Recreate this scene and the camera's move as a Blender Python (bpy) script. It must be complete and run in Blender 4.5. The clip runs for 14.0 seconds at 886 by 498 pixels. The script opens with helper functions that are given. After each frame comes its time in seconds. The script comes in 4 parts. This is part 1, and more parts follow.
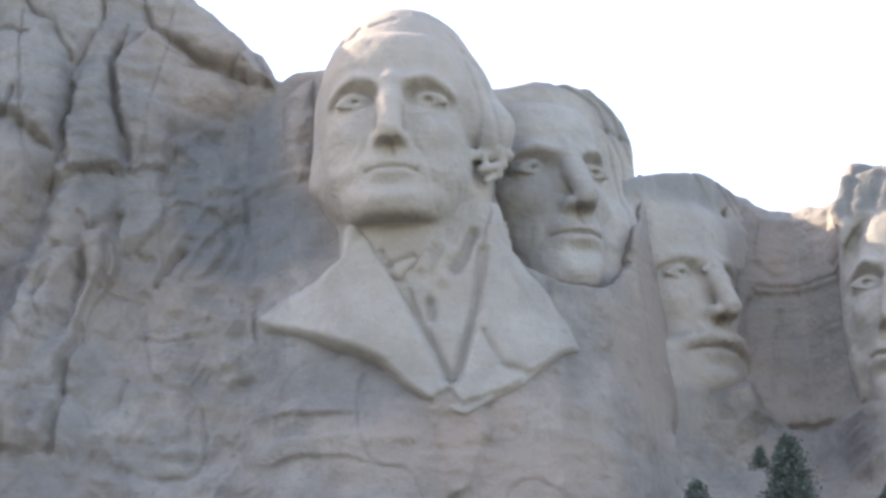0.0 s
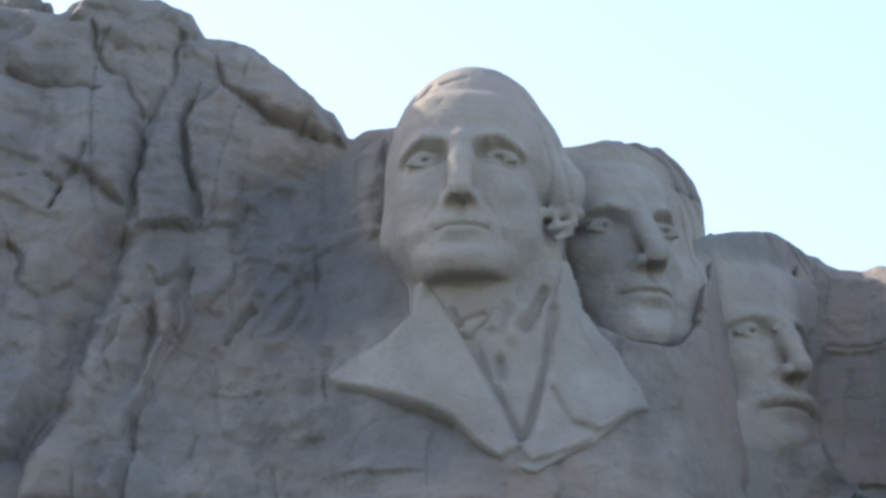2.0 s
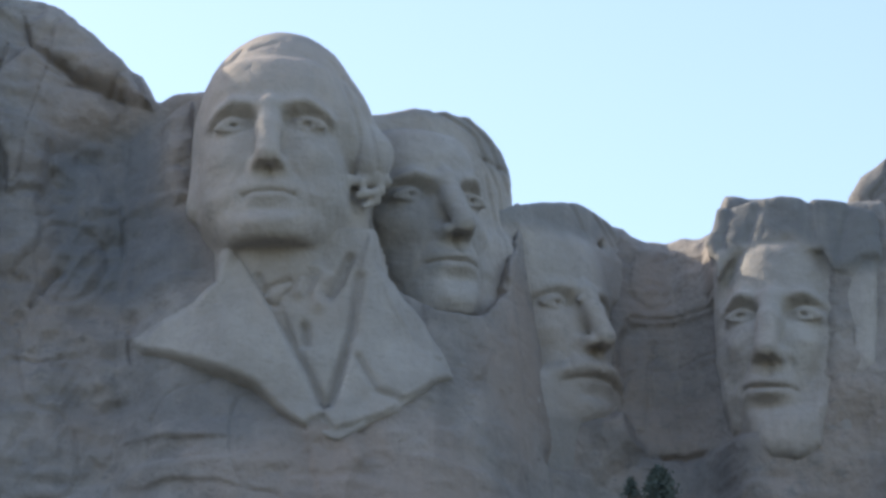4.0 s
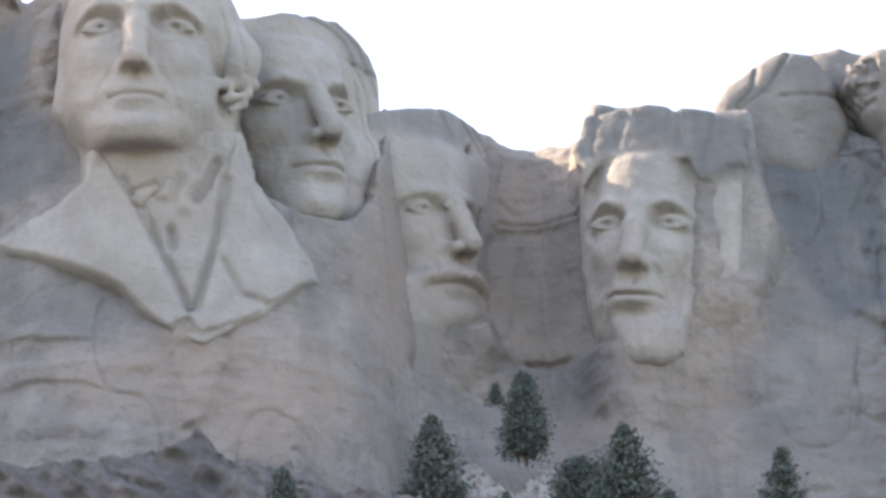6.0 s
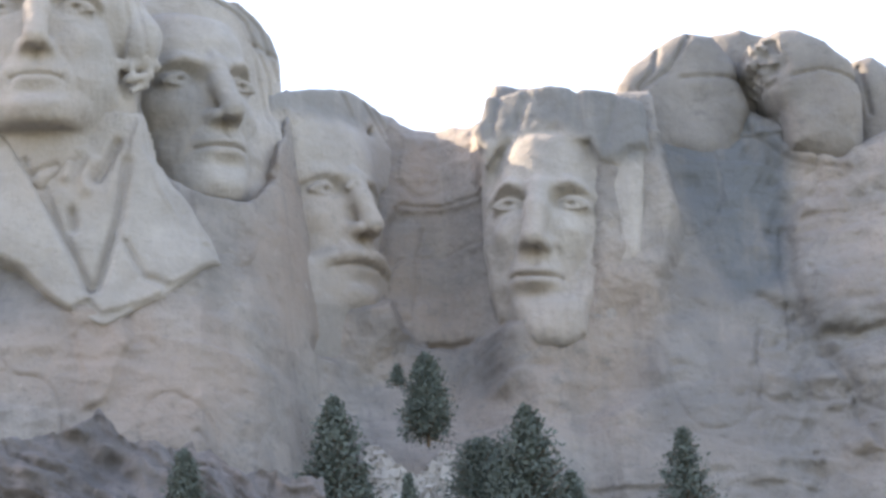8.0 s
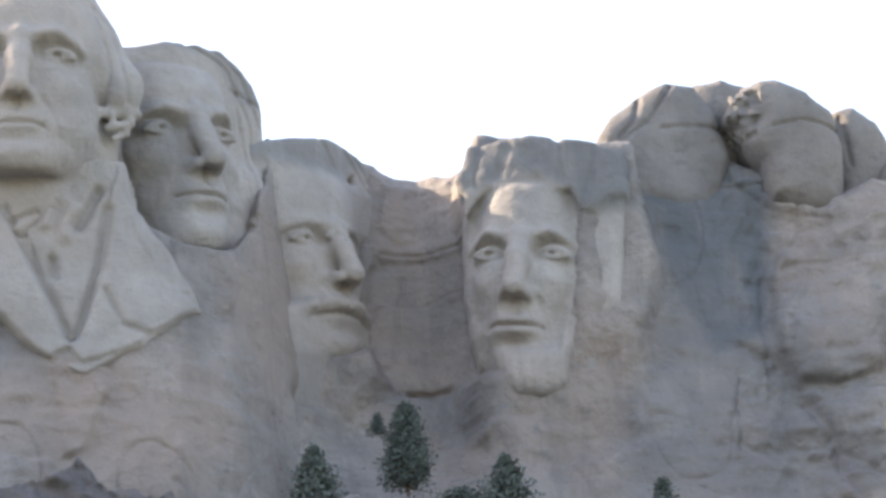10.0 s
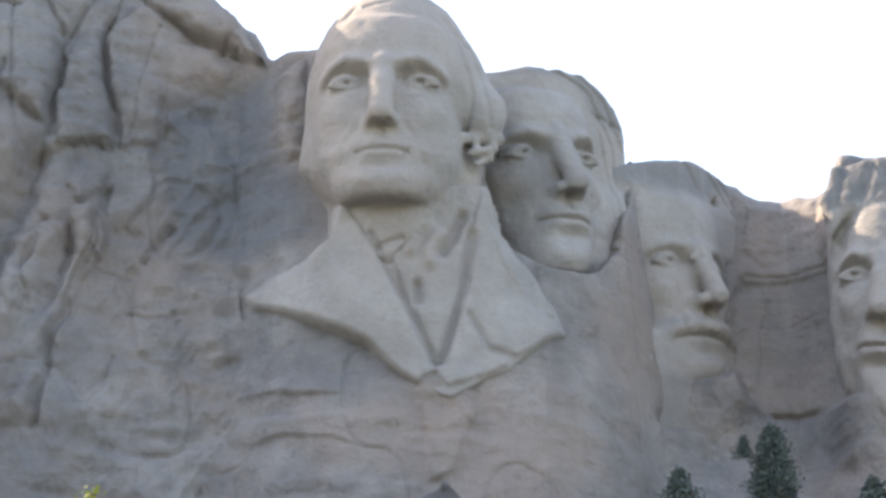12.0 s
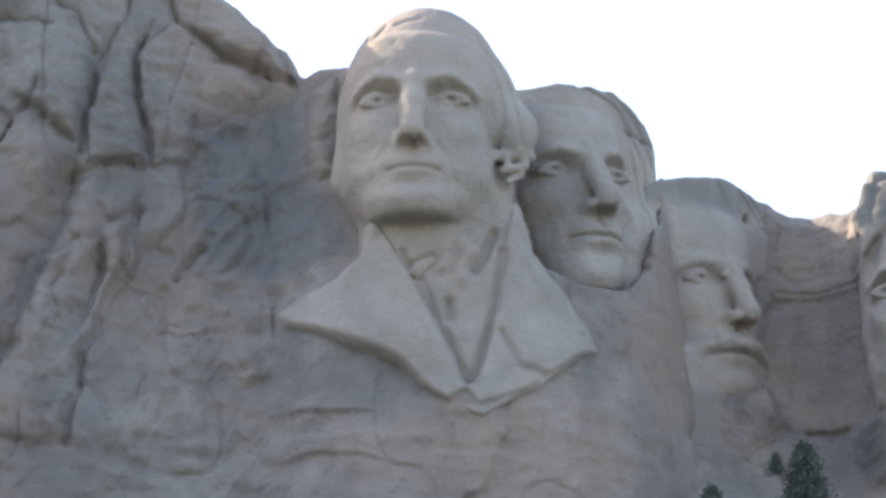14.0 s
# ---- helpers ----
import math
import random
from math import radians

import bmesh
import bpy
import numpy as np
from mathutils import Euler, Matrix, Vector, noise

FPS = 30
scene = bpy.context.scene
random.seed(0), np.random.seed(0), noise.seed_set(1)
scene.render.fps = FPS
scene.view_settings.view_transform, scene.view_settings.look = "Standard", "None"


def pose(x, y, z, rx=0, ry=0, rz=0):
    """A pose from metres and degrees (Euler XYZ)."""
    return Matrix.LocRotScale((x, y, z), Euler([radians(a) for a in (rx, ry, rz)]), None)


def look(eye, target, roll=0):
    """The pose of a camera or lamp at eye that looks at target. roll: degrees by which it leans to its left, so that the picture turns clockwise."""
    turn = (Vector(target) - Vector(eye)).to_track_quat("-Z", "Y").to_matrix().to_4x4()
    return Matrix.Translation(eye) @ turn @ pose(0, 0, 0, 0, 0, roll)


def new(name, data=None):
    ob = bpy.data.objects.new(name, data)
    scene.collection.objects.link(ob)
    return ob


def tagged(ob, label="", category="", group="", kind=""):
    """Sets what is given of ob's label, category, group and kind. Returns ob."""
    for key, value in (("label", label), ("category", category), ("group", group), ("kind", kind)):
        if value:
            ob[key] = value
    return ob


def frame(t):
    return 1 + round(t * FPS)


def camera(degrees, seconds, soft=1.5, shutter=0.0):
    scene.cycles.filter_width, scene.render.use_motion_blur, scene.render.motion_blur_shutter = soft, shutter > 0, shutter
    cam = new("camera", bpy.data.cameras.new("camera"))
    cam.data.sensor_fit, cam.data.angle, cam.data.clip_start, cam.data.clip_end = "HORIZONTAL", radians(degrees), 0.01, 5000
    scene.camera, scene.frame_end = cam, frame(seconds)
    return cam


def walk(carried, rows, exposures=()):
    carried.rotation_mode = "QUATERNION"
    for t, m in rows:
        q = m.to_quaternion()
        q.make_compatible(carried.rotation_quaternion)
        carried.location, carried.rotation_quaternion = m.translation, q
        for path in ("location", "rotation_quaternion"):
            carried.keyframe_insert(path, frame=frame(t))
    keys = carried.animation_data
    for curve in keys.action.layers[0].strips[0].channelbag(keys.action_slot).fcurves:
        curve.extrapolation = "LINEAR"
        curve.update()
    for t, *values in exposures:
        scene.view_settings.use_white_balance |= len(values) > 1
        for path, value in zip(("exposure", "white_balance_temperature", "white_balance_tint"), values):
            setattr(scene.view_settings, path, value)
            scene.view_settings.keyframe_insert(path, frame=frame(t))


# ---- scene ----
cam = camera(15.6, 14.0, soft=3.1)
PATH = [
    (0.0, (0.00, 0.00, 1.60), (-0.728, 219.790, 97.995), -1.487),
    (0.5, (0.00, 0.00, 1.60), (-5.651, 217.535, 102.826), -0.972),
    (1.0, (0.00, 0.00, 1.60), (-5.396, 217.357, 103.220), -0.796),
    (1.5, (0.00, 0.00, 1.60), (-5.262, 217.981, 101.882), -0.827),
    (2.0, (0.00, 0.00, 1.60), (-5.824, 217.908, 102.010), -0.712),
    (2.5, (0.00, 0.00, 1.60), (-6.136, 217.996, 101.801), -0.173),
    (3.0, (0.00, 0.00, 1.60), (-3.123, 218.282, 101.315), -0.265),
    (3.5, (0.00, 0.00, 1.60), (3.791, 218.603, 100.586), -0.926),
    (4.0, (0.00, 0.00, 1.60), (8.474, 218.928, 99.574), -1.306),
    (4.2, (0.00, 0.00, 1.60), (10.151, 219.068, 99.099), -1.284),
    (6.3, (0.00, 0.00, 1.60), (18.734, 221.286, 92.602), -1.751),
    (6.5, (0.00, 0.00, 1.60), (18.945, 221.194, 92.782), -1.775),
    (7.0, (0.00, 0.00, 1.60), (20.044, 221.203, 92.525), -2.103),
    (7.5, (0.00, 0.00, 1.60), (21.310, 221.304, 91.991), -2.304),
    (8.0, (0.00, 0.00, 1.60), (25.578, 221.119, 91.333), -2.441),
    (8.2, (0.00, 0.00, 1.60), (29.277, 220.826, 90.924), -2.520),
    (10.3, (0.00, 0.00, 1.60), (25.675, 219.622, 94.911), -2.313),
    (10.5, (0.00, 0.00, 1.60), (22.886, 220.124, 94.453), -2.199),
    (11.0, (0.00, 0.00, 1.60), (15.381, 220.733, 94.553), -1.667),
    (11.5, (0.00, 0.00, 1.60), (7.218, 221.068, 94.750), -0.790),
    (12.0, (0.00, 0.00, 1.60), (0.101, 220.312, 96.797), -0.270),
    (12.5, (0.00, 0.00, 1.60), (-0.040, 219.000, 99.779), -0.168),
    (13.0, (0.00, 0.00, 1.60), (0.000, 219.251, 99.217), 0.000),
    (13.5, (0.00, 0.00, 1.60), (-2.131, 219.365, 98.937), -0.106),
    (14.0, (0.00, 0.00, 1.60), (-2.217, 219.778, 97.998), -0.178),
]
EXPOSURES = [(0.0, 2.65, 8400, 14), (0.5, 2.2, 7950, 12), (1.0, 2.02, 7650, 9.8), (1.5, 1.8, 7550, 9.5), (2.0, 1.86, 7450, 9), (2.5, 1.92, 7500, 8.5), (3.0, 2.0, 7650, 9.5), (3.5, 1.77, 7400, 8.5),
             (4.2, 1.57, 7300, 8), (6.3, 2.75, 8750, 16), (8.2, 2.78, 8750, 15), (10.3, 2.48, 8500, 14), (11.5, 2.6, 8400, 13), (12.5, 2.3, 8300, 13), (14.0, 2.22, 8200, 12.5)]
walk(cam, [(t, look(eye, target, roll)) for t, eye, target, roll in PATH], EXPOSURES)

# ---- light ----
SUN_FROM = Vector((-0.82, 0.325, 0.53)).normalized()
world = bpy.data.worlds.new("sky")
scene.world = world
world.use_nodes = True
sky = world.node_tree.nodes.new("ShaderNodeTexSky")
sky.sky_type, sky.sun_disc = "NISHITA", False
sky.sun_elevation = math.asin(SUN_FROM.z)
sky.sun_rotation = math.atan2(SUN_FROM.x, SUN_FROM.y)
sky.altitude, sky.air_density, sky.dust_density, sky.ozone_density = 1600, 1.0, 3.0, 0.6
background = world.node_tree.nodes["Background"]
background.inputs["Strength"].default_value = 0.15
world.node_tree.links.new(sky.outputs["Color"], background.inputs["Color"])
sun_data = bpy.data.lights.new("sun", "SUN")
sun_data.energy, sun_data.angle, sun_data.color = 2.2, radians(0.5), (1.0, 0.93, 0.82)
sun = new("sun", sun_data)
sun.matrix_world = look(SUN_FROM * 300, (0, 0, 0))


# ---- materials ----
def material(name):
    m = bpy.data.materials.new(name)
    m.use_nodes = True
    return m, m.node_tree.nodes, m.node_tree.links, m.node_tree.nodes["Principled BSDF"]


def granite(name, pale, dark, warm, grain=1.0, streak=0.5, relief=0.6, stain_shade=None):
    """Weathered granite: broad tone patches, downward streaks, grain and fine cracks; the last argument is a dark tone
    for stained parts and painted shade, led by a layer of the mesh.
    """
    m, n, link, bsdf = material(name)
    where = n.new("ShaderNodeTexCoord")

    def tex(scale, detail, rough, stretch=(1, 1, 1)):
        mp = n.new("ShaderNodeMapping")
        mp.inputs["Scale"].default_value = stretch
        link.new(where.outputs["Object"], mp.inputs["Vector"])
        t = n.new("ShaderNodeTexNoise")
        t.inputs["Scale"].default_value, t.inputs["Detail"].default_value, t.inputs["Roughness"].default_value = scale, detail, rough
        link.new(mp.outputs["Vector"], t.inputs["Vector"])
        return t.outputs["Fac"]

    def ramp(fac, lo, hi):
        r = n.new("ShaderNodeMapRange")
        r.inputs["From Min"].default_value, r.inputs["From Max"].default_value = lo, hi
        link.new(fac, r.inputs["Value"])
        return r.outputs["Result"]

    def mix(fac, a, b, amount=1.0, mode="MIX"):
        x = n.new("ShaderNodeMix")
        x.data_type, x.blend_type = "RGBA", mode
        f = fac
        if amount != 1.0:
            k = n.new("ShaderNodeMath")
            k.operation = "MULTIPLY"
            k.inputs[1].default_value = amount
            link.new(fac, k.inputs[0])
            f = k.outputs[0]
        link.new(f, x.inputs["Factor"])
        for value, socket in ((a, x.inputs[6]), (b, x.inputs[7])):
            if isinstance(value, tuple):
                socket.default_value = (*value, 1)
            else:
                link.new(value, socket)
        return x.outputs[2]

    tone = mix(ramp(tex(0.13, 6, 0.62), 0.40, 0.62), pale, dark, 0.8)
    tone = mix(ramp(tex(0.05, 4, 0.55), 0.44, 0.6), tone, warm, 0.8)
    tone = mix(ramp(tex(0.55, 6, 0.62, (1, 1, 0.10)), 0.50, 0.72), tone, dark, streak)
    tone = mix(ramp(tex(0.8, 7, 0.65, (0.22, 1, 1.5)), 0.53, 0.68), tone, pale, 0.5)
    tone = mix(ramp(tex(0.7, 8, 0.72, (0.7, 1, 1.2)), 0.56, 0.66), tone, dark, 0.7 * grain)
    tone = mix(ramp(tex(2.2, 8, 0.7), 0.5, 0.75), tone, dark, 0.25 * grain)
    veins = n.new("ShaderNodeMath")
    veins.operation = "ABSOLUTE"
    centred = n.new("ShaderNodeMath")
    centred.operation = "SUBTRACT"
    centred.inputs[1].default_value = 0.5
    link.new(tex(0.22, 6, 0.6, (1.3, 1, 0.7)), centred.inputs[0])
    link.new(centred.outputs[0], veins.inputs[0])
    tone = mix(ramp(veins.outputs[0], 0.008, 0.0), tone, dark, 0.45 * grain)
    if stain_shade:
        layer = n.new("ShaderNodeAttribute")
        layer.attribute_name = "stain_shade"
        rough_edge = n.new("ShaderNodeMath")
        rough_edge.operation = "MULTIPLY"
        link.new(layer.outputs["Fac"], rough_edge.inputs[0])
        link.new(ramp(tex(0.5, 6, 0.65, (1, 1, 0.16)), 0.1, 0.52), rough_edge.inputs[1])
        tone = mix(rough_edge.outputs[0], tone, stain_shade)
        seep = n.new("ShaderNodeAttribute")
        seep.attribute_name = "rust"
        tone = mix(seep.outputs["Fac"], tone, (0.30, 0.235, 0.205), 0.75)
    link.new(tone, bsdf.inputs["Base Color"])
    bsdf.inputs["Roughness"].default_value = 0.92
    bsdf.inputs["Specular IOR Level"].default_value = 0.2
    height = n.new("ShaderNodeMath")
    height.operation = "ADD"
    link.new(tex(1.3, 9, 0.62), height.inputs[0])
    fine = n.new("ShaderNodeMath")
    fine.operation = "MULTIPLY"
    fine.inputs[1].default_value = 0.35
    link.new(tex(5.0, 5, 0.6, (1, 1, 0.6)), fine.inputs[0])
    link.new(fine.outputs[0], height.inputs[1])
    bump = n.new("ShaderNodeBump")
    bump.inputs["Strength"].default_value, bump.inputs["Distance"].default_value = relief, 0.35
    link.new(height.outputs[0], bump.inputs["Height"])
    link.new(bump.outputs["Normal"], bsdf.inputs["Normal"])
    return m


def plain(name, colour, rough=0.9, vary=0.4, scale=1.5):
    m, n, link, bsdf = material(name)
    where, t, r = n.new("ShaderNodeTexCoord"), n.new("ShaderNodeTexNoise"), n.new("ShaderNodeMix")
    t.inputs["Scale"].default_value, t.inputs["Detail"].default_value = scale, 6
    r.data_type = "RGBA"
    link.new(where.outputs["Object"], t.inputs["Vector"])
    link.new(t.outputs["Fac"], r.inputs["Factor"])
    r.inputs[6].default_value = (*[c * (1 - vary) for c in colour], 1)
    r.inputs[7].default_value = (*[min(1, c * (1 + vary)) for c in colour], 1)
    link.new(r.outputs[2], bsdf.inputs["Base Color"])
    bsdf.inputs["Roughness"].default_value = rough
    bsdf.inputs["Specular IOR Level"].default_value = 0.2
    return m


CARVED = granite("carved_granite", (0.335, 0.309, 0.297), (0.235, 0.217, 0.21), (0.315, 0.27, 0.248), streak=0.4, relief=0.65, stain_shade=(0.115, 0.122, 0.135))
CLIFF = granite("cliff_granite", (0.27, 0.245, 0.235), (0.15, 0.139, 0.138), (0.26, 0.212, 0.19), streak=0.5, relief=0.85, stain_shade=(0.115, 0.122, 0.135))
BOULDER = granite("boulder_granite", (0.20, 0.187, 0.184), (0.12, 0.115, 0.117), (0.20, 0.172, 0.158), streak=0.4, relief=0.6)
DARK_ROCK = granite("dark_schist", (0.16, 0.147, 0.15), (0.085, 0.08, 0.085), (0.155, 0.132, 0.128), relief=0.8)
NEEDLES = plain("pine_needles", (0.10, 0.12, 0.112), 1.0, 0.3, 1.0)
NEEDLES.node_tree.nodes["Principled BSDF"].inputs["Specular IOR Level"].default_value = 0.03
BARK = plain("pine_bark", (0.12, 0.085, 0.06), 0.9, 0.4, 4.0)
YOUNG_LEAF = plain("young_leaves", (0.24, 0.27, 0.05), 0.6, 0.4, 5.0)
RUBBLE = plain("rubble_granite", (0.34, 0.315, 0.305), 0.9, 0.45, 1.2)
# unseen ground, kept pale to bounce light up under the overhangs
SOIL = plain("hillside_soil", (0.175, 0.185, 0.15), 0.95, 0.5, 0.3)


# ---- shape tools ----
def smooth01(a):
    a = np.clip(a, 0, 1)
    return a * a * (3 - 2 * a)


def lattice(x, y, z, size, seed):
    """Smooth random numbers in -1..1 over space, at that grain size in metres."""
    table = np.random.default_rng(seed).uniform(-1, 1, 4096).astype(np.float32)
    x, y, z = (np.asarray(c, np.float32) / size for c in (x, y, z))
    i, j, k = (np.floor(c).astype(np.int64) for c in (x, y, z))
    a, b, c = (smooth01(p - q) for p, q in ((x, i), (y, j), (z, k)))
    out = 0.0
    for di in (0, 1):
        for dj in (0, 1):
            for dk in (0, 1):
                h = ((i + di) * 73856093 ^ (j + dj) * 19349663 ^ (k + dk) * 83492791) & 4095
                out = out + table[h] * (a if di else 1 - a) * (b if dj else 1 - b) * (c if dk else 1 - c)
    return out


def rough(x, y, z, size, seed, octaves=4, gain=0.5):
    return sum(lattice(x, y, z, size / 2 ** o, seed + o) * gain ** o for o in range(octaves))


def smin(a, b, k):
    h = np.clip(0.5 + 0.5 * (b - a) / k, 0, 1)
    return b + (a - b) * h - k * h * (1 - h)


def smax(a, b, k):
    return -smin(-a, -b, k)


def ball(p, c, r):
    """Signed distance, about, to an ellipsoid."""
    q = [(p[i] - c[i]) / r[i] for i in range(3)]
    k0 = np.sqrt(q[0] ** 2 + q[1] ** 2 + q[2] ** 2)
    k1 = np.sqrt(sum((q[i] / r[i]) ** 2 for i in range(3))) + 1e-6
    return k0 * (k0 - 1) / k1


def rod(p, a, b, ra, rb=None):
    """Signed distance to a rod from a to b whose radius goes from ra to rb."""
    rb = ra if rb is None else rb
    d = [b[i] - a[i] for i in range(3)]
    t = np.clip(sum((p[i] - a[i]) * d[i] for i in range(3)) / sum(c * c for c in d), 0, 1)
    return np.sqrt(sum((p[i] - a[i] - d[i] * t) ** 2 for i in range(3))) - (ra + (rb - ra) * t)


def block(p, c, s, r):
    """Signed distance to a box of half sizes s with edges rounded by r."""
    q = [np.abs(p[i] - c[i]) - (s[i] - r) for i in range(3)]
    out = np.sqrt(sum(np.maximum(a, 0) ** 2 for a in q))
    return out + np.minimum(np.maximum(q[0], np.maximum(q[1], q[2])), 0) - r


def net(field, lo, hi, h):
    """Surface of a signed-distance field as points and quads."""
    axes = [np.arange(lo[i], hi[i] + h, h, dtype=np.float32) for i in range(3)]
    v = field(np.meshgrid(*axes, indexing="ij"))
    shape = [n - 1 for n in v.shape]
    total, count = np.zeros((*shape, 3), np.float32), np.zeros(shape, np.float32)
    for ax in range(3):
        o1, o2 = [a for a in range(3) if a != ax]
        for p in (0, 1):
            for q in (0, 1):
                s0, s1 = [None] * 3, [None] * 3
                s0[ax], s1[ax] = slice(0, -1), slice(1, None)
                s0[o1] = s1[o1] = slice(p, v.shape[o1] - 1 + p)
                s0[o2] = s1[o2] = slice(q, v.shape[o2] - 1 + q)
                a, b = v[tuple(s0)], v[tuple(s1)]
                cross = (a < 0) != (b < 0)
                t = np.where(cross, a / np.where(cross, a - b, 1), 0)
                count += cross
                total[..., ax] += t
                total[..., o1] += cross * p
                total[..., o2] += cross * q
    live = count > 0
    index = np.full(shape, -1, np.int64)
    index[live] = np.arange(live.sum())
    cell = np.argwhere(live)
    points = (cell + total[live] / count[live][:, None]) * h + np.array(lo)
    faces = []
    for ax in range(3):
        o1, o2 = (ax + 1) % 3, (ax + 2) % 3
        s0, s1 = [slice(1, -1)] * 3, [slice(1, -1)] * 3
        s0[ax], s1[ax] = slice(0, -1), slice(1, None)
        a, b = v[tuple(s0)] < 0, v[tuple(s1)] < 0
        base = np.argwhere(a != b)
        flip = b[a != b]
        base[:, o1] += 1
        base[:, o2] += 1
        ring = []
        for p, q in ((1, 1), (0, 1), (0, 0), (1, 0)):
            c = base.copy()
            c[:, o1] -= p
            c[:, o2] -= q
            ring.append(index[c[:, 0], c[:, 1], c[:, 2]])
        quad = np.stack(ring, 1)
        quad[flip] = quad[flip][:, ::-1]
        faces.append(quad)
    return points, np.concatenate(faces)


def mesh_object(name, points, faces, mat, parent=None):
    me = bpy.data.meshes.new(name)
    me.from_pydata(np.asarray(points).tolist(), [], np.asarray(faces).tolist())
    me.materials.append(mat)
    me.shade_smooth()
    ob = new(name, me)
    ob.parent = parent
    return ob


def polyline_distance(x, z, pts):
    best = np.full(np.shape(x), 1e6, np.float32)
    for (ax, az), (bx, bz) in zip(pts, pts[1:]):
        dx, dz = bx - ax, bz - az
        t = np.clip(((x - ax) * dx + (z - az) * dz) / (dx * dx + dz * dz + 1e-9), 0, 1)
        best = np.minimum(best, np.hypot(x - ax - dx * t, z - az - dz * t))
    return best


def inside_distance(x, z, pts):
    """Signed distance to a closed outline, negative inside."""
    d = polyline_distance(x, z, pts + pts[:1])
    odd = np.zeros(np.shape(x), bool)
    for (ax, az), (bx, bz) in zip(pts, pts[1:] + pts[:1]):
        if az != bz:
            odd ^= ((az > z) != (bz > z)) & (x < (bx - ax) * (z - az) / (bz - az) + ax)
    return np.where(odd, -d, d)


# ---- the cliff ----
# plan of the cliff face: across, and distance at a height of 95 m
F0X = [-90, -45, -25, -17, -13, -8, 8, 12, 15, 18, 22, 30, 34, 38, 42, 46, 50, 58, 66, 100]
F0Y = [222, 232, 238, 239, 236, 235, 235, 238, 242, 249, 253, 254.4, 251, 248.5, 246.2, 246.0, 247.0, 247.8, 244.5, 235]
LEAN = 0.22


def cliff_plane(x, z):
    return np.interp(x, F0X, F0Y) + LEAN * (z - 95)


def grid_faces(n, m):
    i = (np.arange(n - 1)[:, None] * m + np.arange(m - 1)[None, :]).ravel()
    return np.stack([i, i + m, i + m + 1, i + 1], 1)


RIDGE = ([(-58.23, 139.84), (-48.75, 138.96), (-43.92, 137.62), (-41.55, 137.35), (-40.97, 137.06), (-39.20, 137.33), (-37.42, 139.26), (-34.60, 140.09), (-31.26, 140.48), (-28.30, 139.07), (-27.16, 137.12), (-24.82, 136.82), (-22.83, 135.82), (-19.81, 133.10), (-17.56, 130.57), (-15.76, 128.59), (-14.54, 125.46), (-14.08, 125.08), (-12.69, 125.38), (-10.75, 125.22), (-6.90, 123.83), (2.61, 122.81), (4.87, 119.31), (13.98, 118.52), (16.86, 118.42), (19.38, 119.99), (24.60, 119.99)]
         + [(23.57, 121.04), (26.12, 120.33), (26.87, 119.69), (28.14, 119.18), (30.20, 119.14), (32.74, 118.38), (33.29, 118.48)]
         + [(33.06, 116.47), (33.60, 118.12), (34.10, 118.96), (35.52, 118.69), (39.05, 117.76), (42.71, 116.88), (47.82, 117.47)] + [(51.09, 118.4), (55.0, 118.6), (58.5, 117.0), (61.0, 115.0), (64.0, 113.6), (65.58, 113.28), (66.29, 113.53), (68.19, 114.45), (74.03, 112.15), (86.82, 106.32)])
# weathered blocks between the joints: outline, how far they stand out
BLOCKS = []
BLOCKS.append(([(-38.54, 135.94), (-37.03, 138.06), (-30.93, 139.33), (-27.75, 137.59), (-26.87, 136.01), (-28.75, 135.35), (-29.55, 132.1), (-32.1, 129.64), (-34.84, 131.08), (-36.39, 135.32)], 1.6))
BLOCKS.append(([(-26.19, 135.61), (-22.58, 134.63), (-18.11, 130.45), (-14.27, 124.05), (-18.51, 126.63), (-25.35, 130.86), (-25.91, 133.14)], 1.6))
BLOCKS.append(([(-25.42, 130.35), (-18.74, 126.01), (-16.03, 124.43), (-22.84, 120.0), (-23.33, 116.36), (-27.0, 115.82), (-27.92, 127.0)], 1.5))
BLOCKS.append(([(-26.36, 135.08), (-25.98, 132.63), (-25.73, 130.93), (-27.56, 129.43), (-29.21, 128.58), (-28.87, 131.46), (-28.34, 134.66)], 0.8))
BLOCKS.append(([(-27.64, 129.17), (-28.28, 126.65), (-27.36, 115.88), (-32.02, 114.84), (-31.67, 123.77), (-29.37, 127.95)], 1.4))
BLOCKS.append(([(-40.78, 135.28), (-36.42, 135.82), (-34.84, 131.08), (-39.22, 128.73), (-42.99, 130.13), (-43.16, 132.44), (-41.38, 133.32)], 1.3))
BLOCKS.append(([(-39.54, 127.96), (-34.03, 130.71), (-31.89, 126.38), (-32.06, 120.75), (-32.82, 117.15), (-36.13, 119.63), (-39.23, 122.03)], 1.5))
BLOCKS.append(([(-52.05, 129.01), (-42.93, 129.41), (-40.16, 127.63), (-40.85, 119.58), (-43.02, 118.71), (-50.88, 116.77)], 1.3))
BLOCKS.append(([(-50.82, 116.21), (-42.12, 118.48), (-37.94, 117.64), (-39.56, 120.34), (-35.88, 119.19), (-32.81, 116.86), (-33.66, 113.6), (-36.13, 108.8), (-38.66, 107.29), (-40.2, 108.04), (-40.24, 111.1), (-41.63, 112.05), (-49.86, 106.26)], 1.6))
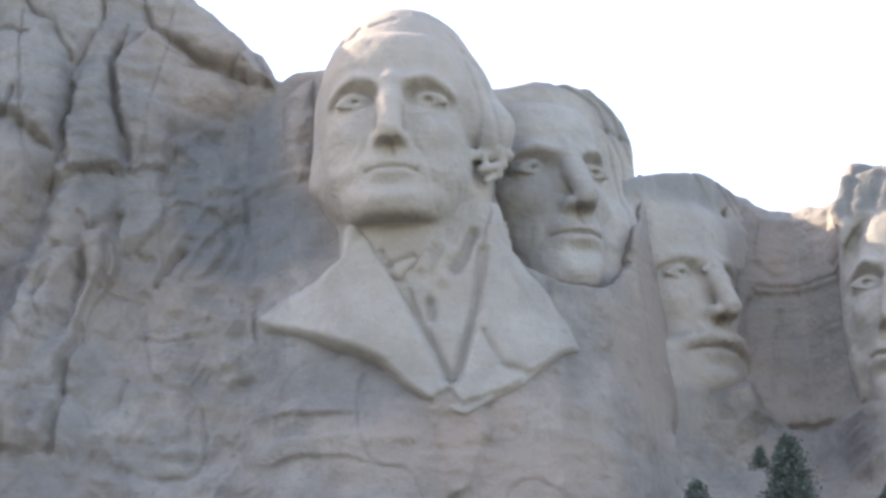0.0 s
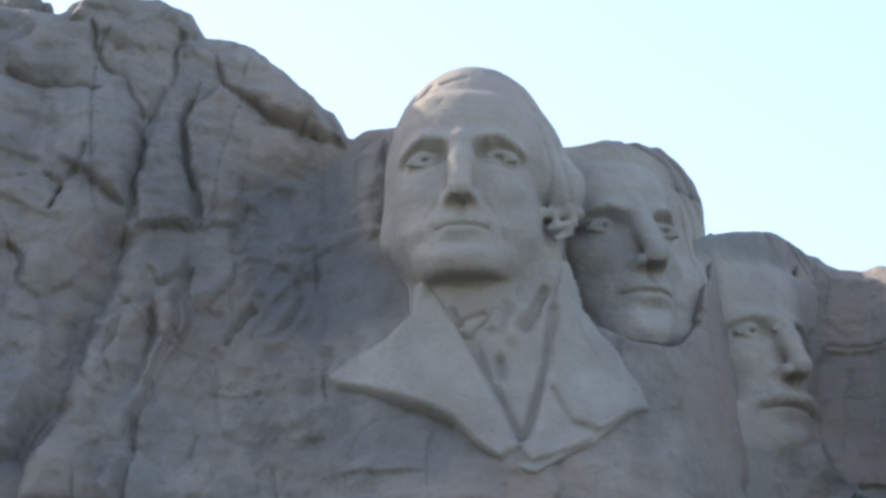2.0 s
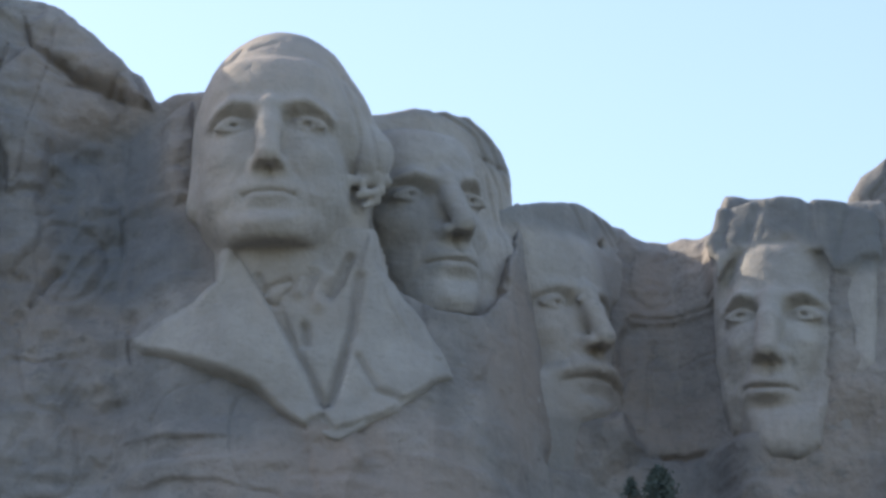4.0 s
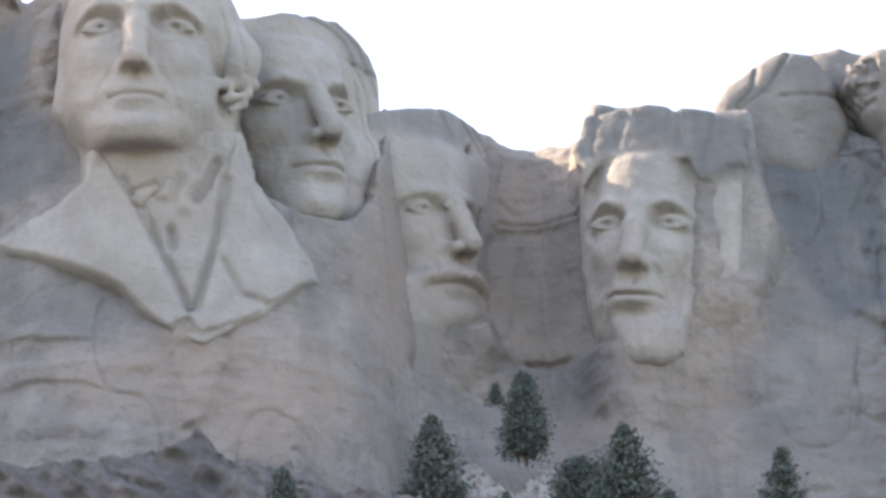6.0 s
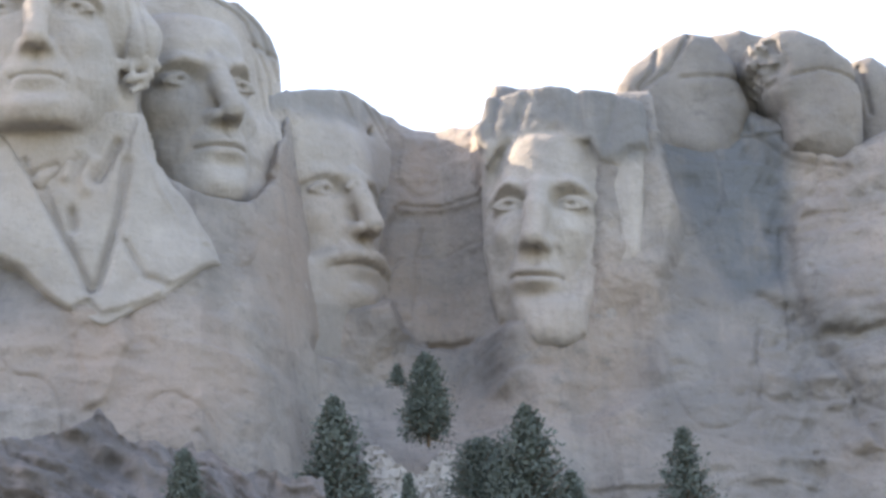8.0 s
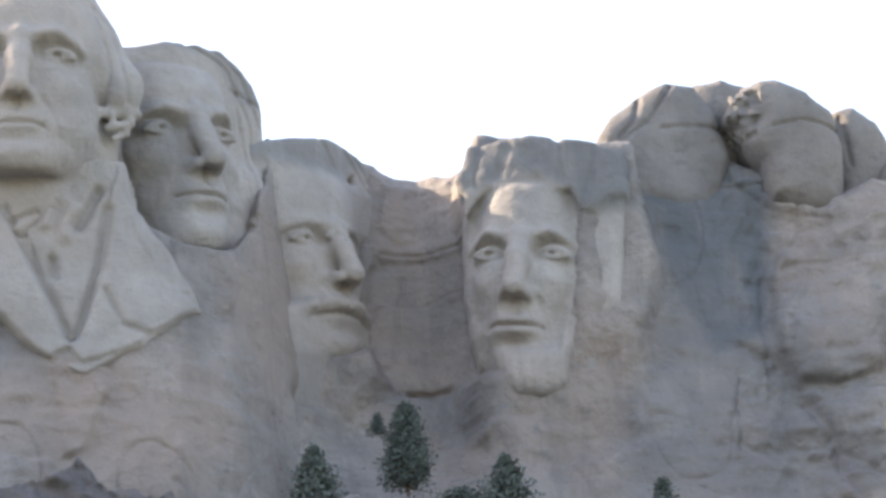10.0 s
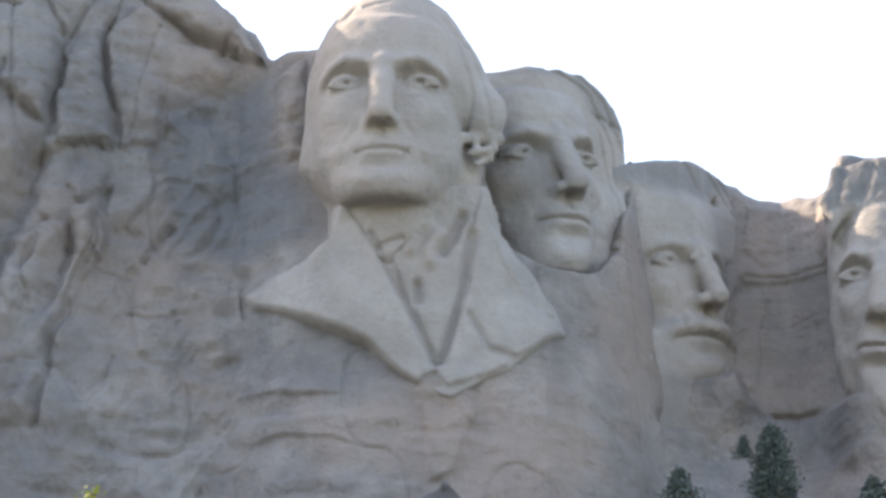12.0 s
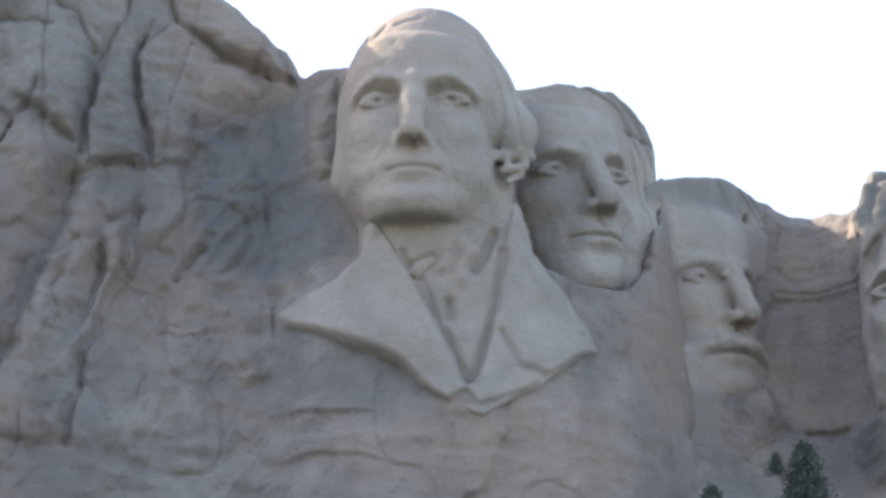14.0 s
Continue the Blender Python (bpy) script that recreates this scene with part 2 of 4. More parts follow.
BLOCKS.append(([(-49.81, 105.72), (-40.42, 107.47), (-38.55, 106.86), (-37.56, 102.62), (-37.6, 99.41), (-38.8, 94.57), (-40.12, 91.87), (-47.98, 86.69)], 1.7))
BLOCKS.append(([(-35.24, 102.88), (-34.17, 105.45), (-31.87, 107.64), (-30.21, 107.28), (-30.64, 101.77), (-31.81, 98.44), (-34.2, 98.71), (-35.62, 100.69)], 1.6))
BLOCKS.append(([(-30.93, 111.11), (-29.79, 115.23), (-28.22, 115.66), (-27.48, 114.37), (-27.72, 111.5), (-29.61, 109.58)], 1.0))
BLOCKS.append(([(-29.84, 108.88), (-28.63, 109.7), (-27.46, 109.56), (-26.88, 106.56), (-28.89, 101.96), (-30.02, 96.51), (-31.66, 88.62), (-33.59, 88.44), (-33.36, 96.17), (-30.44, 101.26)], 1.9))
BLOCKS.append(([(-35.15, 98.61), (-33.9, 95.07), (-34.01, 88.4), (-38.96, 87.43), (-38.66, 92.52), (-36.6, 95.83)], 1.5))
BLOCKS.append(([(-27.4, 114.5), (-24.05, 115.75), (-23.64, 111.87), (-26.26, 106.63), (-26.84, 109.91)], 0.8))
BLOCKS.append(([(-13.97, 122.38), (-11.16, 123.54), (-10.85, 118.57), (-11.29, 114.01), (-13.15, 113.39), (-13.91, 116.27)], 1.3))
BLOCKS.append(([(60.61, 111.31), (64.0, 109.6), (64.82, 107.45), (67.67, 103.74), (66.47, 94.99), (62.52, 93.76), (59.65, 94.5), (58.35, 98.17), (58.66, 104.89)], 1.2))
BLOCKS.append(([(59.14, 93.81), (62.45, 93.13), (66.25, 93.38), (67.19, 87.37), (63.52, 84.95), (61.95, 89.04)], 1.4))
BLOCKS.append(([(56.81, 122.32), (60.05, 117.44), (59.74, 113.82), (60.85, 112.65), (64.62, 111.17), (64.55, 109.85), (60.5, 111.57), (56.9, 114.42), (55.73, 119.21)], 0.8))
BLOCKS.append(([(26.4, 118.02), (29.38, 117.8), (32.33, 117.04), (33.27, 113.29), (32.62, 110.06), (29.18, 110.46), (26.0, 112.57)], 0.3))
# joints and crevices: course, half width, depth
CRACKS = []
CRACKS.append(([(-42.98, 130.01), (-41.11, 129.55), (-39.45, 128.7), (-36.71, 129.09), (-35.3, 128.69)], 0.22, 0.9))
CRACKS.append(([(-41.39, 119.51), (-39.51, 119.64), (-38.0, 118.45), (-38.82, 116.09)], 0.2, 0.8))
CRACKS.append(([(-36.07, 122.28), (-36.93, 120.1), (-37.98, 118.22), (-38.98, 115.78)], 0.24, 1.0))
CRACKS.append(([(-34.49, 133.11), (-32.06, 133.35)], 0.2, 0.6))
CRACKS.append(([(-36.41, 135.63), (-35.78, 132.92), (-34.84, 131.08), (-33.54, 130.41), (-31.72, 126.65)], 0.22, 0.9))
CRACKS.append(([(-27.32, 130.45), (-28.11, 126.97), (-27.61, 119.58)], 0.22, 0.9))
CRACKS.append(([(-24.54, 128.34), (-21.87, 127.11), (-20.93, 127.57)], 0.3, 0.6))
CRACKS.append(([(-17.34, 128.14), (-18.5, 126.27)], 0.2, 0.6))
CRACKS.append(([(-25.83, 133.78), (-25.36, 131.04), (-22.41, 129.04), (-18.5, 126.27), (-16.55, 125.51)], 0.22, 1.1))
CRACKS.append(([(-23.09, 120.58), (-23.21, 117.06), (-23.62, 115.31)], 0.3, 0.9))
CRACKS.append(([(-24.26, 113.56), (-22.9, 114.47)], 0.3, 0.6))
CRACKS.append(([(-32.44, 105.92), (-33.56, 102.53), (-33.16, 99.36)], 0.3, 0.8))
CRACKS.append(([(-28.77, 135.73), (-29.23, 133.27), (-29.56, 130.13), (-30.74, 127.51), (-31.64, 124.97), (-31.97, 120.77), (-32.48, 116.62), (-33.31, 113.65)], 0.32, 1.1))
CRACKS.append(([(-33.31, 113.65), (-33.95, 110.74), (-35.49, 105.57), (-36.73, 101.1), (-36.85, 98.43), (-38.29, 95.66), (-39.32, 92.46)], 1.5, 3.0))
CRACKS.append(([(-27.45, 111.53), (-28.04, 106.43), (-29.5, 101.9), (-30.71, 96.44), (-31.91, 88.6)], 0.5, 1.6))
CRACKS.append(([(-21.79, 108.55), (-23.1, 106.84), (-24.18, 105.15)], 0.35, 1.0))
CRACKS.append(([(-25.1, 99.68), (-23.29, 99.21), (-21.52, 99.68)], 0.35, 0.9))
CRACKS.append(([(-15.88, 102.21), (-15.82, 98.95)], 0.25, 1.0))
CRACKS.append(([(-41.63, 112.05), (-40.42, 110.51), (-40.48, 108.29)], 0.2, 0.7))
CRACKS.append(([(-17.09, 114.96), (-16.86, 110.33)], 0.3, 0.6))
CRACKS.append(([(44.44, 106.82), (44.28, 103.11), (44.3, 100.87)], 0.25, 1.0))
CRACKS.append(([(44.4, 101.88), (47.53, 101.59)], 0.18, 0.6))
CRACKS.append(([(42.68, 108.7), (43.31, 107.48), (44.27, 107.09)], 0.2, 0.7))
CRACKS.append(([(55.39, 98.47), (58.23, 97.08), (59.81, 92.27), (61.55, 89.14), (62.32, 85.24), (63.59, 82.85)], 0.6, 0.9))
CRACKS.append(([(54.87, 95.41), (54.49, 92.66), (54.0, 87.79)], 0.16, 0.5))
CRACKS.append(([(25.88, 110.31), (29.17, 110.23), (32.72, 110.13)], 0.25, 0.7))
CRACKS.append(([(28.06, 96.14), (30.05, 96.42), (31.57, 96.36)], 0.4, 1.3))
CRACKS.append(([(59.7, 100.61), (59.27, 97.92)], 0.2, 0.6))
CRACKS.append(([(8.24, 80.1), (7.61, 81.01), (7.27, 80.77)], 0.3, 0.4))
CRACKS.append(([(13.6, 96.88), (14.72, 94.34), (15.64, 91.95)], 0.5, 0.4))
CRACKS.append(([(-25.85, 95.32), (-26.33, 92.65)], 0.25, 0.6))
CRACKS.append(([(28.03, 108.1), (27.54, 103.99), (27.17, 99.41)], 0.3, 0.4))
# stretches of the face that step back behind their neighbours: outline, depth, width of the step
STEPS = []
STEPS.append(([(3.99, 125.93), (13.28, 125.0), (15.35, 117.75), (14.32, 110.51), (13.1, 106.63), (11.42, 103.8), (8.62, 103.24), (6.06, 105.09), (4.37, 108.06)], 7.0, 2.4))
STEPS.append(([(-23.02, 122.09), (-14.46, 123.77), (-10.6, 123.84), (-10.24, 108.83), (-8.8, 105.93), (-15.62, 102.35), (-20.26, 103.46), (-22.7, 106.9), (-23.23, 117.08)], 0.7, 2.6))
STEPS.append(([(25.36, 110.01), (33.49, 109.66), (33.7, 99.26), (35.6, 95.23), (25.1, 95.85), (24.29, 99.11)], 0.7, 0.8))
STEPS.append(([(-17.46, 101.28), (-15.09, 100.82), (-9.99, 98.39), (-5.94, 96.32), (-3.7, 93.61), (-2.15, 92.48), (-6.29, 90.53), (-12.49, 91.93), (-16.28, 95.1)], 0.35, 2.6))
STEPS.append(([(48.08, 118.71), (60.11, 118.03), (60.48, 111.34), (58.47, 99.26), (54.96, 98.18), (49.44, 101.85), (47.24, 111.03)], 0.4, 1.6))
STEPS.append(([(-2.2, 92.79), (1.93, 93.04), (2.56, 88.97), (0.83, 83.99), (-0.88, 83.01)], -0.5, 0.8))
RUST = []
RUST.append(([(-2.63, 92.02), (5.64, 93.04), (10.96, 91.9), (12.14, 85.16), (5.49, 81.02), (-2.15, 84.0)], 0.8))
RUST.append(([(12.15, 101.85), (18.43, 104.81), (20.09, 95.69), (14.64, 89.51), (11.01, 93.99)], 0.5))
RUST.append(([(25.8, 118.25), (33.01, 116.41), (33.06, 109.86), (25.88, 110.19)], 0.7))
RUST.append(([(-9.75, 88.65), (-1.05, 91.56), (5.09, 92.58), (4.98, 83.53), (-9.63, 83.65)], 0.6))
RUST.append(([(60.63, 110.71), (66.03, 105.09), (65.14, 95.27), (59.06, 96.86)], 0.6))
RUST.append(([(-23.57, 135.22), (-14.52, 124.47), (-23.09, 120.58), (-27.61, 128.57)], 0.6))
RUST.append(([(-38.52, 105.22), (-34.63, 98.67), (-33.2, 88.98), (-39.03, 88.43)], 0.5))
# parts of the face that stand forward as upright panels: outline, distance at its middle, turn, middle, edge
PANELS = []
PANELS.append(([(32.95, 115.95), (34.08, 119.88), (47.36, 118.53), (47.21, 112.28), (42.08, 111.34), (41.03, 112.25), (37.74, 113.64), (35.66, 114.06), (34.72, 113.18), (34.3, 110.9), (33.75, 109.11), (32.78, 110.44)], 249.6, -0.22, 36.0, 0.7))
PANELS.append(([(41.16, 112.83), (47.48, 113.15), (48.76, 105.42), (47.54, 99.5), (45.0, 94.69), (40.68, 93.16), (40.04, 95.98), (41.19, 103.46)], 246.6, -0.1, 42.0, 2.4))
PANELS.append(([(33.0, 95.4), (35.2, 97.0), (41.04, 97.4), (44.44, 97.0), (45.0, 89.04), (38.65, 86.38), (33.44, 90.19)], 246.9, 0.02, 38.0, 3.0))
PANELS.append(([(18.83, 97.91), (22.25, 99.16), (24.75, 100.14), (26.03, 96.65), (21.98, 93.5), (17.9, 94.13)], 252.0, 0.05, 22.0, 2.0))
# dark patches of the face, stained rock and painted shade: outline, amount
STAIN_SHADES = []
STAIN_SHADES.append(([(33.28, 116.38), (34.04, 119.29), (47.29, 117.91), (46.79, 113.33), (37.76, 113.98), (34.23, 113.85)], 0.6))
STAIN_SHADES.append(([(43.89, 93.15), (54.56, 94.85), (59.28, 91.32), (63.27, 82.92), (62.64, 77.91), (43.79, 78.0)], 0.3))
# darker patch on the right-hand wall
STAIN_SHADES.append(([(48.05, 118.4), (56.04, 120.13), (59.88, 113.89), (58.53, 99.8), (52.86, 97.02), (50.42, 103.7), (49.35, 108.12), (47.24, 111.03)], 1.0))
# left recess wall: its bluish shade painted as a dark tone
STAIN_SHADES.append(([(-22.55, 122.13), (-14.44, 123.23), (-13.66, 114.45), (-10.24, 108.83), (-10.17, 106.06), (-16.19, 104.74), (-22.28, 107.48), (-23.4, 115.91)], 0.75))
# shade below the overhanging left lapel, painted into the tone
STAIN_SHADES.append(([(-15.08, 100.55), (-6.38, 96.21), (-2.81, 92.84), (-1.05, 89.52), (-9.8, 90.68), (-16.3, 95.63)], 0.4))
STAIN_SHADES.append(([(21.27, 98.5), (35.58, 94.97), (34.74, 89.03), (25.04, 94.74)], 0.45))
# darker along the deep cleft
STAIN_SHADES.append(([(-34.88, 110.07), (-31.47, 112.74), (-35.06, 98.62), (-39.1, 89.43), (-42.32, 88.12)], 0.5))

STAIN_SHADES.append(([(-60, 145), (-30, 142), (-22, 121), (-22, 108), (-27, 98), (-30, 80), (-60, 80)], 0.22))
STAIN_SHADES.append(([(52, 112), (64, 108), (66, 84), (54, 80), (46, 92)], 0.4))


def cliff_face(x, z):
    """Distance of the rock face, with its blocks, ledges, joints and roughness."""
    wander_x, wander_z = x + 0.3 * rough(x, 0 * x, z, 3.0, 51, 4, 0.6), z + 0.3 * rough(x, 0 * x, z, 3.0, 61, 4, 0.6)
    y = cliff_plane(x, z)
    for pts, depth, width in STEPS:
        y = y + depth * smooth01(0.5 - inside_distance(wander_x, wander_z, pts) / width)
    wild = smooth01((-11 - x) / 8) + smooth01((x - 50) / 8)
    y = y + rough(x, y, z * 0.7, 9.0, 11, 6, 0.52) * (0.5 + 0.3 * wild)
    shelf = lattice(x * 0.35, 0 * x, z + 0.15 * x, 1.6, 31) + 0.6 * lattice(x * 0.4, 0 * x, z - 0.1 * x, 0.8, 33)
    y = y + 0.16 * shelf * (1 + wild)
    y = y + 0.28 * np.exp(-(lattice(x, 0 * x, z * 0.55, 5.5, 35) / 0.03) ** 2) * (0.6 + 0.5 * wild)
    # thin broken ledges across the face
    ledge = lattice(x * 0.22, 0 * x, z + 0.12 * x + 0.5 * lattice(x, 0 * x, z, 3.0, 143), 2.4, 141)
    y = y + 0.22 * np.tanh(ledge / 0.05) * smooth01(1.6 * lattice(x * 0.5, 0 * x, z, 6.0, 145))
    y = y + 0.30 * np.maximum(rough(x * 0.8, 0 * x, z * 1.2, 3.0, 37, 4, 0.6) - 0.3, 0) * (1 + 0.5 * wild)
    # splintered beds that climb to the right, strongest on the uncut rock
    along, across = 0.5 * x + 0.87 * z, 0.87 * x - 0.5 * z
    y = y + (0.26 * np.abs(lattice(across, 0 * x, along * 0.16, 1.5, 131)) + 0.16 * np.abs(lattice(across, 0 * x, along * 0.2, 0.7, 133))) * (0.25 + wild * (0.35 + 0.65 * smooth01((116 - z) / 6)))
    facet = lattice(x + 0.5 * z, 0 * x, z * 0.8, 3.2, 135)
    y = y + 0.35 * np.abs(facet) * (0.3 + wild)
    for k, (pts, out) in enumerate(BLOCKS):
        d = np.maximum(-inside_distance(wander_x, wander_z, pts), 0)
        lean_x, lean_z = 0.16 * math.sin(k * 2.3), 0.14 * math.cos(k * 3.7)
        flat = lean_x * (x - np.mean([q[0] for q in pts])) + lean_z * (z - np.mean([q[1] for q in pts]))
        y = y - (out * 0.45 + np.clip(flat, -0.8, 0.8)) * (1 - np.exp(-d / 0.25)) - 0.5 * out * (1 - np.exp(-d / 1.8))
    for pts, width, depth in CRACKS:
        y = y + 0.6 * depth * np.exp(-(polyline_distance(wander_x, wander_z, pts) / (width * 0.5)) ** 2 / 2)
    for pts, middle, turn, centre, edge in PANELS:
        part_of = smooth01(0.5 - inside_distance(wander_x, wander_z, pts) / edge)
        y = y + (middle + turn * (x - centre) + 0.35 * rough(x, 0 * x, z, 3.0, 77, 4) - y) * part_of
    # broken bank below the deep recess
    y = y - np.clip(91.5 - z, 0, 12) * 0.75 * smooth01((x - 17) / 6) * smooth01((40 - x) / 6)
    return y


def make_cliff():
    xs = np.concatenate([np.arange(-85, -46, 0.35), np.arange(-46, 68, 0.165), np.arange(68, 95, 0.35)])
    ridge_x, ridge_z = np.array(RIDGE).T
    top = np.interp(xs, ridge_x, ridge_z) + 0.12 * lattice(xs, 0 * xs, 0 * xs, 1.2, 5)
    rows = 390
    rise = np.concatenate([np.linspace(0, 1, rows), np.ones(40)])
    x, r = np.meshgrid(xs, rise, indexing="ij")
    bottom = 55.0
    z = bottom + (top[:, None] - bottom) * r
    y = cliff_face(x, z)
    edge = 2.0
    over = np.clip((z - (top[:, None] - edge)) / edge, 0, 1)
    y = y + edge * (1 - np.sqrt(np.maximum(0, 1 - over ** 2)))
    back = np.linspace(0, 1, 41)[1:] ** 1.5 * 60
    y[:, rows:] = y[:, rows - 1][:, None] + back[None, :]
    z[:, rows:] = z[:, rows - 1][:, None] - 0.12 * back[None, :] + 0.4 * rough(x[:, rows:], y[:, rows:], 0 * z[:, rows:], 5.0, 3, 3) * np.minimum(1, back / 6)[None, :]
    points = np.stack([x, y, z], -1).reshape(-1, 3)
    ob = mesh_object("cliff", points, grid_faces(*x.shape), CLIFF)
    layer = ob.data.attributes.new("stain_shade", "FLOAT", "POINT")
    stain_shade = np.zeros(len(points))
    for pts, amount in STAIN_SHADES:
        stain_shade = np.maximum(stain_shade, amount * smooth01(0.5 - inside_distance(points[:, 0], points[:, 2], pts) / 3))
    layer.data.foreach_set("value", stain_shade.astype(np.float32))
    layer = ob.data.attributes.new("rust", "FLOAT", "POINT")
    rust = np.zeros(len(points))
    for pts, amount in RUST:
        rust = np.maximum(rust, amount * smooth01(0.5 - inside_distance(points[:, 0], points[:, 2], pts) / 4))
    layer.data.foreach_set("value", (rust * np.clip(0.7 + 0.6 * rough(points[:, 0], points[:, 1], points[:, 2] * 0.4, 4.0, 95, 4), 0, 1)).astype(np.float32))
    return tagged(ob, "tall grey granite cliff with joints, dark stained patches and painted shade", "cliff", kind="structure")


make_cliff()


# ---- the carved heads ----
def profile(z, heights, values):
    """A smooth curve through values at heights, rounded over half a metre or so."""
    fine = np.arange(heights[0] - 3, heights[-1] + 3, 0.1)
    run = np.interp(fine, heights, values)
    bell = np.exp(-(np.arange(-12, 13) / 5.0) ** 2)
    run = np.convolve(np.pad(run, 12, mode="edge"), bell / bell.sum(), "valid")
    return np.interp(z, fine, run).astype(np.float32)


def mound(x, z, cx, cz, rx, rz, power=1.0):
    """A soft bump of height 1 over an oval."""
    return np.exp(-(((x - cx) / rx) ** 2 + ((z - cz) / rz) ** 2) ** power)


def seam(x, z, pts, width):
    """A ridge or groove of height 1 along a course."""
    return np.exp(-(polyline_distance(x, z, pts) / width) ** 2)


def arch(x0, x1, z0, rise, sag=0.0, n=7):
    """A course from x0 to x1 that bows upwards by rise, its outer end lower by sag."""
    return [(x0 + (x1 - x0) * k / (n - 1), z0 + rise * math.sin(math.pi * k / (n - 1)) - sag * k / (n - 1)) for k in range(n)]


def face_field(p, f):
    """A carved head that looks towards -y: chin at the origin, z up, sizes in metres from f."""
    x, y, z = p
    w, jw, top, brow, eye, ex, nose, mouth = (f[k] for k in ("w", "jw", "top", "brow", "eye", "ex", "nose", "mouth"))
    # shape of the skull and jaw: half width and front at each height; both depend on height alone
    levels = z[:1, :1, :]
    hs = [-0.8, 0.1, 1.3, mouth - 1.2, mouth, nose, eye - 1.6, eye, brow + 0.2, brow + 2.6, brow + 5.0, top - 2.2, top - 0.8, top]
    half = profile(levels, hs, [jw * a for a in (0.42, 0.56, 0.71, 0.86, 0.97, 1.0)] + [w * a for a in (1.02, 1.0, 0.98, 0.96, 0.89, 0.68, 0.42, 0.15)])
    chin = f["chin"]
    front = profile(levels, hs, [chin + 1.6, chin + 0.3, chin, chin + 0.75, 0.75, 1.2, 1.35, 1.55, 1.0, 1.1, 1.9 + f["slope"], 4.2, 6.0, 7.4])
    sx = x - f["cx"] * np.clip(1 - levels / mouth, 0, 1)
    near = np.minimum(y, 8.0)
    n = 2.45
    r = ((np.abs(sx) / half) ** n + ((8.0 - near) / (8.0 - front)) ** n) ** (1 / n)
    d = (r - 1) * np.minimum(half, 8.0 - front)
    d = smax(smax(d, -0.35 + f["under"] * (y - 1.4) - z, 0.7), z - top + 0.2, 0.8)
    # relief of the face, seen from the front: the sheet of one layer, pushed out along y
    fx, fz = x[:, :1, :], z[:, :1, :]
    a = np.abs(fx)
    h = 0.50 * seam(a, fz, f["brows"], 0.6)
    h = h - f["deep"] * mound(a, fz, ex + 0.05, eye + 0.36, 2.0, 0.88, 1.4)
    h = h - 0.4 * mound(a, fz, 1.6, eye + 0.45, 0.7, 0.9)
    h = h + 0.30 * mound(a, fz, w * 0.62, eye - 2.6, 1.5, 1.1) - 0.35 * mound(a, fz, w * 0.62, mouth + 1.0, 1.1, 1.6) * f["gaunt"]
    h = h - 0.13 * seam(a, fz, [(1.7, nose + 0.5), (w * 0.46, (nose + mouth) / 2), (w * 0.54, mouth - 0.9)], 0.3)
    hw, lip, bow = f["hw"], f["lip"], f["bow"]
    course = [(0, mouth), (hw * 0.5, mouth - bow * 0.3), (hw, mouth - bow)]
    h = h + lip * mound(a, fz, 0, mouth + 0.50, hw * 0.85, 0.42) + lip * 1.25 * mound(a, fz, 0, mouth - 0.55, hw * 0.72, 0.42)
    h = h - 0.28 * seam(a, fz, course, 0.15) - 0.22 * mound(a, fz, hw + 0.15, mouth - bow - 0.1, 0.5, 0.6)
    h = h - 0.18 * mound(a, fz, 0, mouth - 1.5, hw * 0.7, 0.4) - 0.12 * seam(a, fz, [(0, mouth + 0.8), (0, nose)], 0.3)
    h = h - 0.10 * seam(a, fz, [(0.8, brow + 0.2), (0.7, brow + 1.1)], 0.3)
    d = d - h * smooth01((6.5 - y) / 3.5)
    # eyes: ball, lids, pupil
    s = [np.abs(x), y, z]
    set_in = f["deep"] + 1.12
    d = smin(d, ball(s, (ex, set_in + 1.35, eye), (1.5, 1.35, 0.9)), 0.5)
    d = smax(d, -ball(s, (ex - 0.05, set_in - 0.05, eye + 0.05), (0.40, 0.42, 0.42)), 0.12)
    up = arch(ex - 1.3, ex + 1.4, eye + 0.02, 0.46, 0.22)
    low = arch(ex - 1.25, ex + 1.35, eye - 0.10, -0.30, 0.10)
    for course, thick in ((up, 0.16), (low, 0.03)):
        for (ax, az), (bx, bz) in zip(course, course[1:]):
            ay, by = (set_in + 0.08 + 0.42 * (c - ex) ** 2 / 2.0 for c in (ax, bx))
            d = smin(d, rod(s, (ax, ay, az), (bx, by, bz), thick), 0.3)
    # nose: a ridge that widens, wings, a flat underside with two hollows
    tip, nw = f["tip"], f["nw"]
    ridge = rod(s, (0, 1.15, brow + 0.1), (0, 0.55, (brow + nose) / 2 + 0.8), 0.9, 0.95)
    ridge = smin(ridge, rod(s, (0, 0.55 + 0.3 * tip * f["hook"], (brow + nose) / 2 + 0.8), (0, tip + 0.95, nose + 0.85), 0.95, 0.98), 0.5)
    ridge = smin(ridge, ball(s, (nw - 0.5, 0.75, nose + 0.55), (0.55, 1.0, 0.62)), 0.45)
    ridge = smax(ridge, nose - 0.06 + 0.10 * (y + 1) - z, 0.25)
    ridge = smax(ridge, -ball(s, (0.55, 0.1 + 0.3 * tip, nose), (0.30, 0.5, 0.22)), 0.12)
    d = smin(d, ridge, 0.95)
    return d


